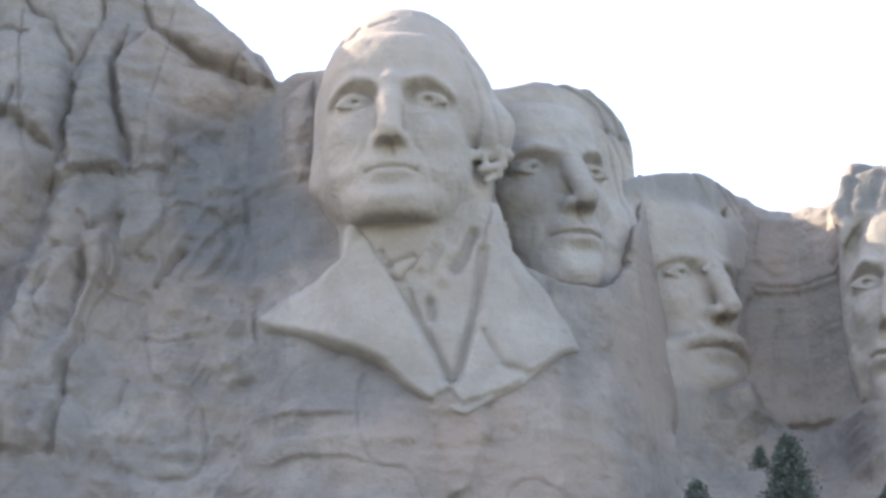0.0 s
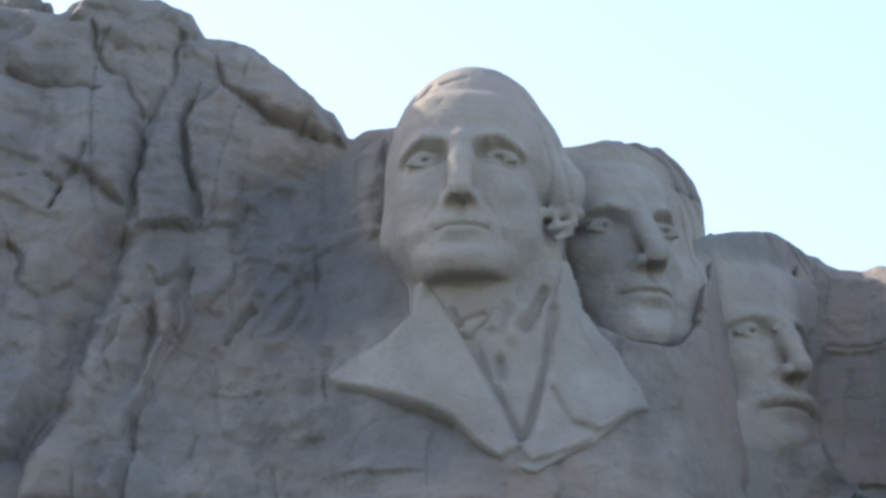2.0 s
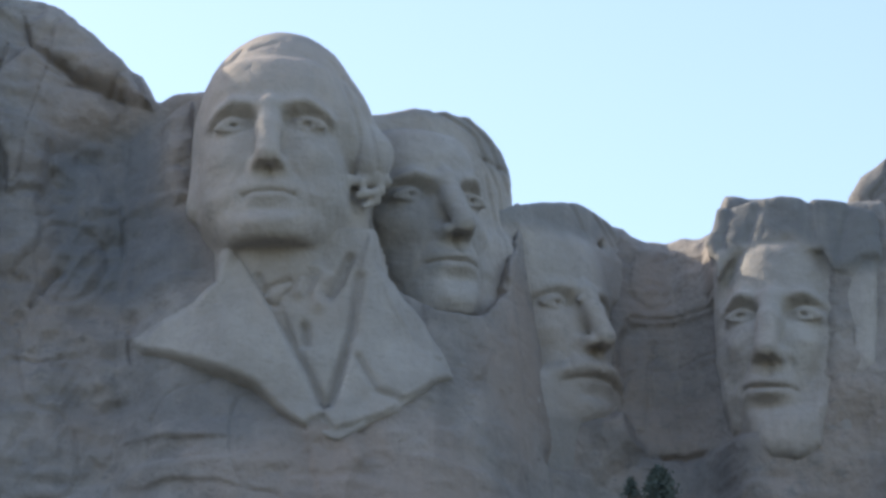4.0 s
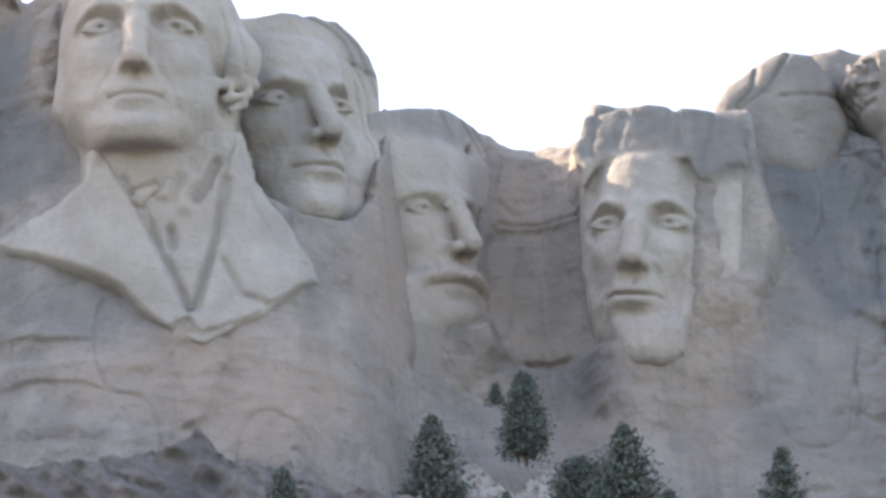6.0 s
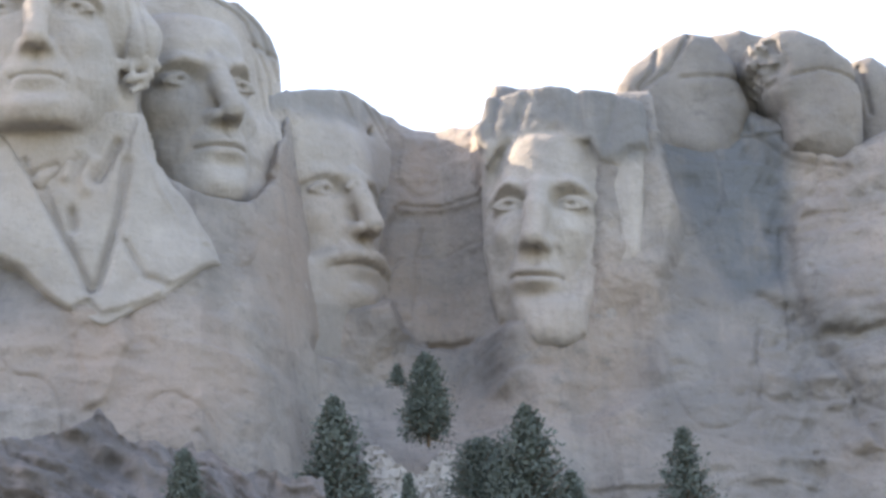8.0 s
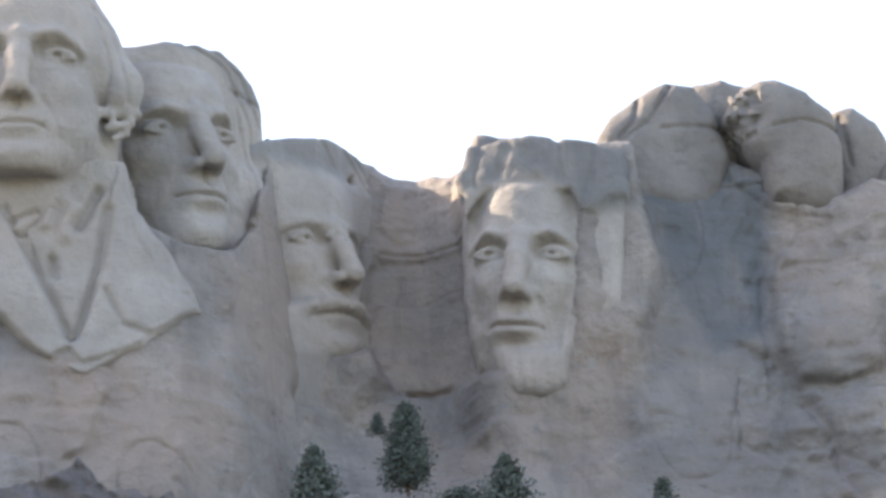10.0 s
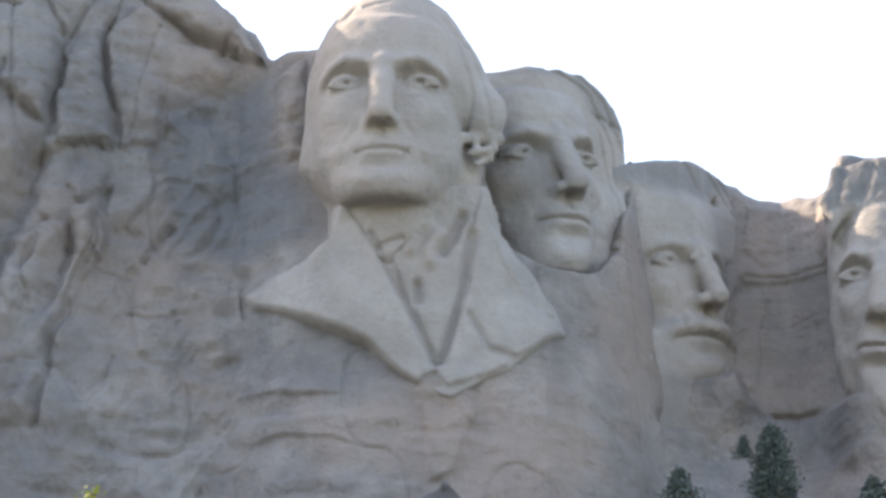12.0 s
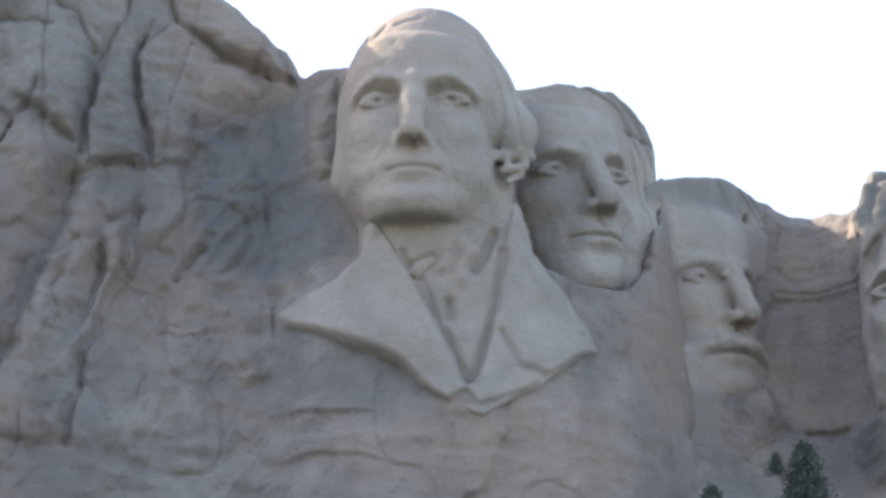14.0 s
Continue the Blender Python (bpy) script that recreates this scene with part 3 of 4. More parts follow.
def slab(p, outline, front, k=0.8, bend=0.0, middle=0.0):
    """A mass with that outline across and up, its face at the distance front, bending back to the sides."""
    x, y, z = p
    flat = inside_distance(x[:, :1, :], z[:, :1, :], outline)
    return smax(flat, front + bend * np.abs(x[:, :1, :] - middle) ** 1.5 - y, k)


def strands(d, p, courses, width=0.14, deep=0.16):
    """Combed grooves along courses seen from the front."""
    cut = sum(seam(p[0][:, :1, :], p[2][:, :1, :], c, width) for c in courses)
    return d + deep * cut


def head_with_side_rolls(p, f):
    x, y, z = p
    d = face_field(p, f)
    cap = ball(p, (0.35, 9.2, 12.1), (7.0, 6.7, 9.35))
    cap = smin(cap, ball(p, (4.3, 7.9, 11.6), (3.8, 4.2, 4.9)), 1.2)
    cap = strands(cap, p, [[(5.3, 16.0), (6.6, 12.0), (7.4, 8.5)], [(4.6, 17.4), (6.8, 14.2), (8.2, 10.2)], [(-5.4, 13.0), (-4.7, 15.6), (-2.6, 18.4)], [(-1.8, 18.1), (0.2, 18.6)]], 0.22, 0.22)
    d = smin(d, cap, 0.25)
    # swept side hair that ends in a roll and curls over the ear
    side = smin(rod(p, (6.2, 7.4, 14.2), (7.7, 7.0, 9.6), 1.1, 1.75), rod(p, (7.7, 7.0, 9.6), (7.7, 6.8, 8.4), 1.75, 1.7), 0.9)
    side = strands(side, p, [[(6.0, 13.0), (6.8, 9.5), (6.5, 7.6)], [(7.2, 13.0), (8.2, 9.5), (8.4, 7.4)]], 0.2, 0.16)
    d = smin(d, side, 0.35)
    curl = smin(rod(p, (6.1, 5.6, 6.5), (9.0, 6.8, 7.0), 0.4, 0.55), rod(p, (6.9, 5.9, 5.5), (8.7, 6.6, 6.2), 0.3, 0.45), 0.5)
    curl = curl + 0.16 * rough(x, y, z, 0.9, 57, 2)
    curl = smin(curl, rod(p, (7.3, 6.4, 4.7), (8.2, 6.8, 5.3), 0.3, 0.4), 0.5)
    d = smin(d, curl, 0.5)
    d = smin(d, rod(p, (6.0, 8.6, 8.0), (4.6, 9.6, -3.0), 1.9, 2.2), 0.8)
    d = smax(d, -rod(p, (5.9, 4.2, 6.0), (7.5, 4.9, 4.3), 0.34, 0.2), 0.2)
    d = smin(d, rod(p, (-5.4, 8.4, 13.0), (-6.1, 8.2, 5.5), 0.8, 1.2), 1.2)
    # neck with its cloth
    neck = rod(p, (0.2, 8.4, 3), (0.2, 11.0, -7.5), 5.0, 5.2)
    neck = strands(neck, p, [[(-3.4, -1.8), (-1.2, -3.4), (1.4, -2.4)], [(-2.6, -3.6), (0.4, -4.4), (2.8, -2.2)], [(3.6, -1.2), (2.0, -4.4)], [(-1.0, -2.0), (-0.4, -3.2)]], 0.26, 0.34)
    return smin(d, neck, 0.5)


def head_with_long_hair(p, f):
    x, y, z = p
    d = face_field(p, f)
    outline = [(-6.2, 18.6), (-2.8, 18.9), (-0.1, 19.4), (6.0, 19.7), (7.9, 18.7), (10.0, 17.3), (10.8, 15.5), (10.7, 12.0), (10.3, 8.4), (9.6, 4.0), (8.6, -2.0), (5.0, -2.0), (5.4, 4.0), (5.0, 9.0), (-4.0, 9.0), (-4.6, 3.4), (-6.6, 3.0), (-7.4, 10.0)]
    hair = slab(p, outline, 3.2 + 0.12 * np.maximum(14 - z[:1, :1, :], 0), 1.6, 0.085, 1.5)
    hair = strands(hair, p, [[(2.0, 19.2), (6.0, 17.4), (8.2, 13.0), (8.6, 8.0)], [(4.4, 19.6), (8.0, 17.0), (9.6, 13.0)], [(6.2, 15.6), (9.6, 15.0)], [(6.6, 14.0), (7.4, 10.0), (7.2, 6.0)], [(-5.2, 16.0), (-5.8, 10.0)]], 0.24, 0.3)
    d = smin(d, hair, 0.3)
    neck = rod(p, (1.6, 8.2, 4), (3.8, 8.6, -7), 5.2, 6.2)
    d = smin(d, neck, 0.6)
    return smin(d, slab(p, [(2.0, 7.0), (8.8, 9.0), (14.0, 9.0), (14.0, -9.0), (1.5, -9.0)], 4.0 + 1.3 * np.maximum(x[:, :1, :] - 8.0, 0), 2.0), 2.2)


def head_with_moustache(p, f):
    x, y, z = p
    d = face_field(p, f)
    fx, fz = np.abs(x[:, :1, :]), z[:, :1, :]
    m = f["mouth"]
    # moustache: two drooping halves over the mouth, combed outwards
    brush = seam(fx, fz, [(0.2, m + 1.0), (2.2, m + 0.9), (3.8, m + 0.35), (4.5, m + 0.05)], 0.75)
    hem = smooth01((fz - (m + 0.22 - 0.045 * fx ** 2)) / 0.28 + 0.5)
    d = d - 0.55 * brush * hem * smooth01((6 - y) / 3)
    d = strands(d, p, [[(k * 0.9 - 3.6, m + 1.5 - 0.05 * k * k + 0.3 * k), (k * 1.05 - 4.2, m + 0.3)] for k in range(1, 8)], 0.12, 0.08)
    hair = slab(p, [(-7.5, 18.6), (-3.3, 19.7), (2.2, 20.6), (6.6, 20.3), (10.1, 19.3), (10.8, 16.8), (9.4, 15.6), (7.0, 16.0), (5.6, 17.8), (3.0, 16.9), (-3.0, 17.0), (-5.6, 16.6), (-6.4, 14.5), (-8.0, 14.0)], 2.1, 0.7, 0.06, 0.0)
    hair = strands(hair, p, [[(4.6, 19.8), (6.4, 18.4), (8.4, 16.6)], [(1.0, 20.2), (2.4, 18.0)], [(6.4, 19.8), (9.2, 17.4)]], 0.25, 0.25)
    d = smin(d, hair, 0.3)
    # spectacles that pinch the nose, only hinted at
    d = smin(d, rod([np.abs(x), y, z], (0.45, 0.35, f["eye"] + 0.5), (1.2, 0.95, f["eye"] + 0.1), 0.2), 0.3)
    brow = slab(p, [(-6.0, 17.6), (9.3, 17.0), (9.1, 13.0), (7.6, 11.6), (4.6, 11.5), (0.0, 12.0), (-5.6, 11.6)], 2.0, 1.2, 0.05, 0.0)
    d = smin(d, brow, 0.8)
    temple = slab(p, [(-7.5, 17.0), (7.6, 17.0), (7.8, 12.0), (6.4, 8.0), (5.4, 4.0), (-10.0, 2.0), (-10.0, 12.0)], 4.9, 3.0)
    d = smin(d, temple, 1.6)
    foot = slab(p, [(-10.0, 5.0), (5.0, 4.0), (5.6, -9.0), (-10.0, -9.0)], 1.7 - 0.10 * np.minimum(z[:1, :1, :], 0), 2.0, 0.02)
    return smin(d, foot, 0.9)


def head_with_beard(p, f):
    x, y, z = p
    d = face_field(p, f)
    # beard round the chin and up the cheek to the ear
    beard = slab(p, [(-0.9, 3.6), (-0.3, 0.7), (0.5, 0.15), (3.6, 0.5), (4.4, 1.3), (4.5, 3.6), (5.4, 9.0), (5.2, 11.5), (4.4, 10.0), (3.6, 5.0), (1.5, 3.9)], 0.95 + 0.45 * np.maximum(z[:1, :1, :] - 3, 0), 1.5, 0.06, 1.6)
    beard = strands(beard, p, [[(0.4, 3.4), (0.8, 0.6)], [(1.5, 3.2), (1.8, 0.8)], [(2.6, 3.4), (2.9, 0.8)], [(3.6, 4.4), (3.9, 1.4)], [(4.6, 10.0), (4.2, 5.0)]], 0.22, 0.14)
    d = smin(d, beard, 1.0)
    # slab of swept hair above the forehead, rough-hewn
    hair = slab(p, [(-5.2, 18.3), (-6.0, 19.6), (-5.8, 20.3), (-5.3, 23.0), (0.6, 23.6), (5.9, 23.1), (8.2, 22.2), (8.6, 18.4), (7.2, 18.2), (6.2, 16.8), (4.9, 17.0), (3.9, 18.6), (2.7, 18.7), (1.0, 19.7), (-2.9, 18.8), (-4.0, 17.8), (-5.0, 16.2)], 1.8, 0.5, 0.05)
    hair = strands(hair, p, [[(-4.0, 22.6), (-4.6, 19.0)], [(-1.5, 22.8), (-2.4, 19.6)], [(2.6, 23.0), (3.2, 19.2)], [(6.0, 22.6), (5.2, 17.4)]], 0.35, 0.22)
    d = smin(d, hair + 0.16 * rough(x, y, z, 2.4, 29, 3), 0.7)
    # side of the head with its ear, running into the uncut rock
    side = slab(p, [(3.6, 19.0), (8.6, 19.4), (8.6, 8.6), (7.0, 6.6), (6.6, 0.0), (4.6, -7.0), (3.0, 2.0), (4.0, 8.0)], 3.5 - 0.10 * np.clip(x[:, :1, :] - 4, 0, 5), 1.4)
    d = smin(d, side, 1.0)
    d = smin(d, ball(p, (5.5, 4.2, 12.6), (0.75, 0.9, 2.4)), 0.35)
    d = smax(d, -rod(p, (6.3, 3.4, 13.0), (6.6, 3.6, 7.6), 0.22, 0.28), 0.25)
    far = slab(p, [(-5.8, 20.0), (-5.6, 14.0), (-5.0, 9.0), (-3.6, 3.0), (0.0, 3.0), (0.0, 20.0)], 4.0, 1.6)
    d = smin(d, far, 1.0)
    return d


def carve(name, field, f, at, tilt, turn, label, extra=None, stain_shades=(), h=0.15):
    lo, hi = (-f["w"] - 4.0, -2.4, -6.5), (f["w"] + 6.2, 11.5, f["top"] + 2.4)

    def worn(p):
        return field(p, f) + 0.07 * rough(p[0], p[1], p[2], 1.6, 21, 3)

    points, faces = net(worn, lo, hi, h)
    # darker tone inside outlines, for stained hair and for painted shade
    stain_shade = np.zeros(len(points))
    for outline, amount in stain_shades:
        stain_shade = np.maximum(stain_shade, amount * smooth01(0.5 - inside_distance(points[:, 0], points[:, 2], outline) / 1.6))
    m = pose(*at, 0, tilt, turn)
    points = points @ np.array(m.to_3x3()).T + np.array(m.translation)
    if extra:
        more, quads = extra()
        faces = np.concatenate([faces, quads + len(points)])
        points, stain_shade = np.concatenate([points, more]), np.concatenate([stain_shade, np.zeros(len(more))])
    ob = mesh_object(name, points, faces, CARVED)
    ob.data.attributes.new("stain_shade", "FLOAT", "POINT").data.foreach_set("value", stain_shade.astype(np.float32))
    return tagged(ob, label, "carved head", group="carved heads in the cliff")


LAPELS = []
LAPELS.append(([(-8.1, 107.56), (-8.67, 104.19), (-10.65, 102.39), (-15.52, 100.5), (-14.79, 99.56), (-9.85, 97.34), (-5.86, 95.3), (-3.65, 92.84), (-2.12, 91.61), (-0.39, 92.73), (-1.93, 96.34), (-4.16, 100.65), (-6.45, 105.21)], 1.5))
LAPELS.append(([(3.43, 108.43), (3.85, 105.21), (5.38, 102.14), (7.09, 98.43), (9.51, 96.32), (7.47, 94.99), (5.7, 93.66), (5.04, 92.73), (2.86, 92.02), (0.52, 91.21), (-0.52, 92.63), (0.7, 94.37), (1.86, 99.59), (2.41, 104.39)], 1.3))
LAPELS.append(([(3.76, 105.37), (4.51, 104.39), (6.49, 102.24), (8.0, 99.59), (8.86, 97.78), (7.83, 97.59), (6.45, 99.59), (4.98, 102.14)], 0.7))
OUTLINE = [(-8.48, 108.26), (-8.67, 104.19), (-10.67, 103.04), (-15.87, 100.94), (-14.78, 99.45), (-9.85, 97.24), (-5.86, 95.20), (-3.65, 92.73), (-1.91, 91.51), (-0.17, 90.55), (0.69, 90.30), (2.86, 91.72), (5.04, 92.53), (7.47, 94.89), (9.64, 96.37), (8.87, 98.31), (6.49, 102.35), (4.52, 104.83), (3.79, 108.76)]
FOLDS = []
FOLDS.append(([(-4.21, 105.48), (-2.86, 104.83), (-1.07, 105.21)], 0.35, 0.5))
FOLDS.append(([(1.61, 106.02), (0.71, 103.86), (0.04, 102.78)], 0.3, -0.8))
FOLDS.append(([(-2.19, 103.86), (-2.49, 102.78)], 0.3, 0.6))
FOLDS.append(([(-4.22, 106.57), (-3.54, 105.75)], 0.25, -0.6))
FOLDS.append(([(-1.9, 99.85), (-1.81, 98.54)], 0.3, -0.8))
FOLDS.append(([(-0.4, 104.39), (-1.07, 102.78), (-0.84, 101.71)], 0.35, 0.5))
FOLDS.append(([(-6.47, 106.57), (-4.17, 101.44), (-0.61, 93.35)], 0.3, -0.7))
FOLDS.append(([(2.41, 104.39), (1.86, 99.59), (0.04, 93.35)], 0.3, -0.7))
FOLDS.append(([(2.24, 97.23), (3.75, 94.37), (5.27, 93.76)], 0.2, -0.4))
FOLDS.append(([(-8.26, 106.05), (-9.99, 102.97)], 0.6, 0.5))


def coat():
    """The carved chest below the first head: two broad lapels, a neckcloth between them."""
    pts = np.array(OUTLINE)
    xs, zs = np.arange(pts[:, 0].min() - 1, pts[:, 0].max() + 1, 0.19), np.arange(pts[:, 1].min() - 1, pts[:, 1].max() + 1, 0.19)
    x, z = np.meshgrid(xs, zs, indexing="ij")
    y = 233.7 + 0.06 * (z - 90) + 0.02 * np.abs(x + 4) ** 1.5
    y = y + (np.minimum(cliff_plane(x, z) - 0.1, y + 4.5) - y) * smooth01(np.maximum((np.abs(x + 2.5) - 4) / 7, (98 - z) / 7)) + 0.12 * rough(x, 0 * x, z, 2.6, 71, 5)
    ragged_x, ragged_z = x + 0.14 * rough(x, 0 * x, z, 1.8, 81, 3, 0.5), z + 0.14 * rough(x, 0 * x, z, 1.8, 85, 3, 0.5)
    for pts, out in LAPELS:
        y = y - 0.32 * out * smooth01(0.5 - inside_distance(ragged_x, ragged_z, pts) / 0.3)
    for pts, width, out in FOLDS:
        y = y - out * np.exp(-(polyline_distance(x, z, pts) / width) ** 2 / 2)
    y = y + 4 * smooth01(inside_distance(ragged_x, ragged_z, OUTLINE) / 0.6)
    faces, near = grid_faces(*x.shape), (inside_distance(x, z, OUTLINE) < 0.8).ravel()
    return np.stack([x, y, z], -1).reshape(-1, 3), faces[near[faces].all(1)]


carve("carved_head", head_with_side_rolls, dict(w=6.0, jw=6.25, top=19.6, brow=10.95, eye=9.95, ex=2.98, nose=5.55, mouth=3.75, brows=[(1.0, 11.15), (3.0, 11.75), (4.9, 10.75)], deep=0.65, gaunt=0.5, hw=2.0, lip=0.14, bow=0.25,
      nw=1.3, tip=-1.25, hook=0.4, chin=0.55, cx=0.0, slope=0.0, under=0.22), (-4.78, 229.48, 106.15), 0.5, -3, "pale granite carved head with rolled side hair and coat lapels", coat)
carve("carved_head", head_with_long_hair, dict(w=5.9, jw=5.2, top=19.5, brow=11.4, eye=10.45, ex=3.15, nose=6.35, mouth=4.5, brows=[(0.9, 11.3), (3.1, 12.1), (4.9, 11.2)], deep=0.75, gaunt=0.8, hw=2.45, lip=0.22, bow=0.1,
      nw=1.55, tip=-1.5, hook=0.2, chin=0.5, cx=-0.3, slope=0.1, under=0.25), (11.63, 240.26, 103.83), -8, 32, "pale granite carved head turned aside with long hair",
      # far cheek: its shade painted as a dark tone; then darker hair
      stain_shades=[([(-7, 12.4), (-1.2, 11.4), (-1.0, 5.4), (-2.6, 1.2), (-7, 1.0)], 0.4), ([(-3, 18.6), (4, 18.4), (7.2, 14.6), (12, 15), (12, 21), (-3, 21)], 0.45)])
carve("carved_head", head_with_moustache, dict(w=6.4, jw=5.6, top=21.2, brow=11.3, eye=10.5, ex=2.9, nose=6.2, mouth=3.8, brows=[(0.6, 11.35), (3.0, 11.5), (5.2, 11.0)], deep=0.8, gaunt=0.2, hw=3.0, lip=0.12, bow=0.35,
      nw=1.6, tip=-1.3, hook=0.1, chin=0.6, cx=-0.5, slope=-0.5, under=0.2), (23.56, 252.27, 98.84), -7, 44, "granite carved head with moustache set deep in the cliff",
      # darker tone over the hair and below the chin
      stain_shades=[([(-10, 17.0), (3.0, 17.0), (5.4, 18.4), (10, 19), (8, 22), (-10, 22)], 0.55), ([(-10, 0.6), (6, -0.4), (6, -8), (-10, -8)], 0.35)])
carve("carved_head", head_with_beard, dict(w=4.95, jw=4.5, top=23.8, brow=13.6, eye=12.75, ex=2.7, nose=8.05, mouth=5.9, brows=[(0.7, 13.2), (2.7, 14.3), (4.6, 13.5)], deep=0.8, gaunt=1.2, hw=2.1, lip=0.30, bow=-0.2,
      nw=1.3, tip=-1.2, hook=0.2, chin=0.7, cx=1.3, slope=-0.4, under=0.1), (35.12, 245.61, 93.32), 5.5, -17, "pale granite carved bearded head under a slab of hair",
      # dark stained hair slab, then darker tone beside and below the beard
      stain_shades=[([(-8, 17.4), (-3.2, 19.2), (1, 20.2), (3.6, 18.8), (4.6, 16.8), (9, 17.0), (10, 25), (-8, 25)], 0.75), ([(5.0, 8.0), (9, 8.0), (9, -7), (-4, -7), (-1, 0.4), (4.6, 0.8)], 0.4)])


# ---- loose boulders on the crest ----
def boulder(at, size, seed, label):
    """A small weathered granite boulder with flattened sides and fine joints."""
    sx, sy, sz = size

    def field(p):
        d = smin(ball(p, (0, 0, 0), size), block(p, (0, 0, 0), (sx * 0.9, sy * 0.88, sz * 0.86), min(size) * 0.6), 0.6)
        joint = np.abs(lattice(p[0] + 0.4 * p[2], p[1], p[2] * 1.3, 2.6, 90 + seed))
        return d + 0.40 * rough(p[0] + seed * 17, p[1], p[2], 4.0, 40 + seed, 5, 0.42) + 0.10 * np.exp(-(joint / 0.09) ** 2)

    reach = [1.35 * s + 0.8 for s in size]
    points, faces = net(field, [-r for r in reach], reach, max(0.16, max(size) / 32))
    points = points + np.array(at)
    return tagged(mesh_object("boulder", points, faces, BOULDER), label, "boulder", group="boulders on the crest")


def crag(outline, front, back, seed, label, joints=(), broken=None):
    """A big weathered boulder with that outline, swelling towards the front, with open joints and one broken side."""
    xs, zs = [q[0] for q in outline], [q[1] for q in outline]
    lo, hi = (min(xs) - 1, front - 1.5, min(zs) - 1), (max(xs) + 1, back + 1, max(zs) + 1)

    def field(p):
        x, y, z = p
        fx, fz = x[:, :1, :], z[:, :1, :]
        d = smax(inside_distance(fx, fz, outline), np.abs(y - (front + back) / 2) - (back - front) / 2, 2.6)
        d = d + 0.30 * rough(x, y, z, 4.0, 40 + seed, 5, 0.45)
        for course in joints:
            d = d + 0.32 * seam(fx, fz, course, 0.2)
        if broken:
            cx, cz, r = broken
            d = d + mound(fx, fz, cx, cz, r, r * 1.6, 2.0) * (0.3 + 0.6 * np.abs(rough(x, y, z, 1.3, 70 + seed, 3, 0.6)))
        return d

    points, faces = net(field, lo, hi, 0.2)
    return tagged(mesh_object("boulder", points, faces, BOULDER), label, "boulder", group="boulders on the crest")


crag([(45.0, 113.0), (45.2, 119.5), (46.4, 121.6), (48.6, 123.5), (51.2, 124.6), (53.8, 124.2), (56.0, 121.6), (57.0, 117.0), (55.0, 112.0)], 251.6, 264, 1, "rounded granite boulder split by an open joint on the crest",
     [[(46.9, 118.6), (49.6, 120.6), (51.6, 124.0)], [(48.9, 123.0), (48.2, 120.6), (46.8, 119.0)], [(50.6, 119.8), (55.8, 120.0)]])
crag([(53.6, 124.4), (54.6, 126.0), (56.8, 126.7), (59.3, 125.8), (62.0, 121.6), (60.0, 117.0), (54.0, 118.0), (53.0, 121.1)], 254.2, 264, 2, "smooth round granite boulder behind larger ones")
crag([(56.0, 120.5), (56.2, 122.4), (57.8, 123.6), (60.9, 123.9), (63.5, 122.8), (65.5, 120.8), (66.1, 117.2), (65.7, 111.8), (62.6, 111.2), (59.4, 112.4), (58.8, 116.0), (57.2, 118.7)], 248.6, 260, 3, "big overhanging granite boulder with a broken rough side",
     [[(59.8, 118.8), (62.4, 119.4), (65.6, 118.8)]], (57.9, 120.8, 1.7))
crag([(65.4, 120.0), (66.2, 122.2), (67.9, 122.5), (69.8, 121.0), (71.8, 118.0), (72.6, 112.0), (66.5, 108.0), (65.4, 114.0)], 251.5, 261, 4, "tall rounded granite boulder leaning on a larger one", [[(66.6, 121.2), (67.2, 116.6)]])
boulder((71.63, 252.00, 113.27), (2.2, 2.6, 3.4), 5, "upright sunlit granite boulder beside the cleft")
boulder((72.87, 250.00, 107.73), (2.6, 2.6, 4.2), 6, "craggy granite boulder above broken rock")
boulder((-43.32, 246.50, 138.42), (2.4, 2.6, 2.0), 7, "rounded granite boulder on the high crest")
boulder((-40.88, 246.00, 138.41), (0.5, 0.6, 1.0), 8, "small upright stone on the high crest")


# ---- the ground and what stands on it ----
def ground_height(x, y):
    z = np.interp(y, [-1500, 20, 80, 205, 228, 300, 500, 3000], [-60, 0, 5, 58, 64, 70, 20, -80])
    # unseen hills added behind and beside the viewpoint to block low sky light
    z = z + 120 * smooth01((-y - 60) / 260) + 70 * smooth01((np.abs(x) - 140) / 200) * smooth01((240 - y) / 120)
    return z + rough(x, y, 0 * x, 40, 7, 3) * np.clip((y - 20) / 80, 0, 1) * 1.2


def make_ground():
    xs, ys = np.concatenate([np.linspace(-1800, -130, 40), np.linspace(-120, 130, 126), np.linspace(140, 1800, 40)]), np.concatenate([np.linspace(-1500, -40, 30), np.linspace(-30, 330, 181), np.linspace(360, 3000, 40)])
    x, y = np.meshgrid(xs, ys, indexing="ij")
    ob = mesh_object("ground", np.stack([x, y, ground_height(x, y)], -1).reshape(-1, 3), grid_faces(*x.shape), SOIL)
    tagged(ob, "dry wooded hillside rising to the cliff foot, with added unseen hills", "ground", kind="structure")


make_ground()

CREST = [(-18.80, 75.92), (-10.69, 75.14), (-6.75, 75.74), (-4.78, 76.04), (-2.81, 76.71), (-0.82, 77.39), (-0.18, 77.98), (0.21, 78.63), (0.61, 77.70), (1.17, 77.06), (1.80, 75.86), (3.55, 75.58), (4.82, 75.21), (5.62, 74.93), (6.35, 75.74), (6.83, 76.02), (7.13, 74.92), (8.53, 74.51), (9.12, 73.48), (11.17, 72.56), (13.29, 72.12), (16.01, 72.06)]


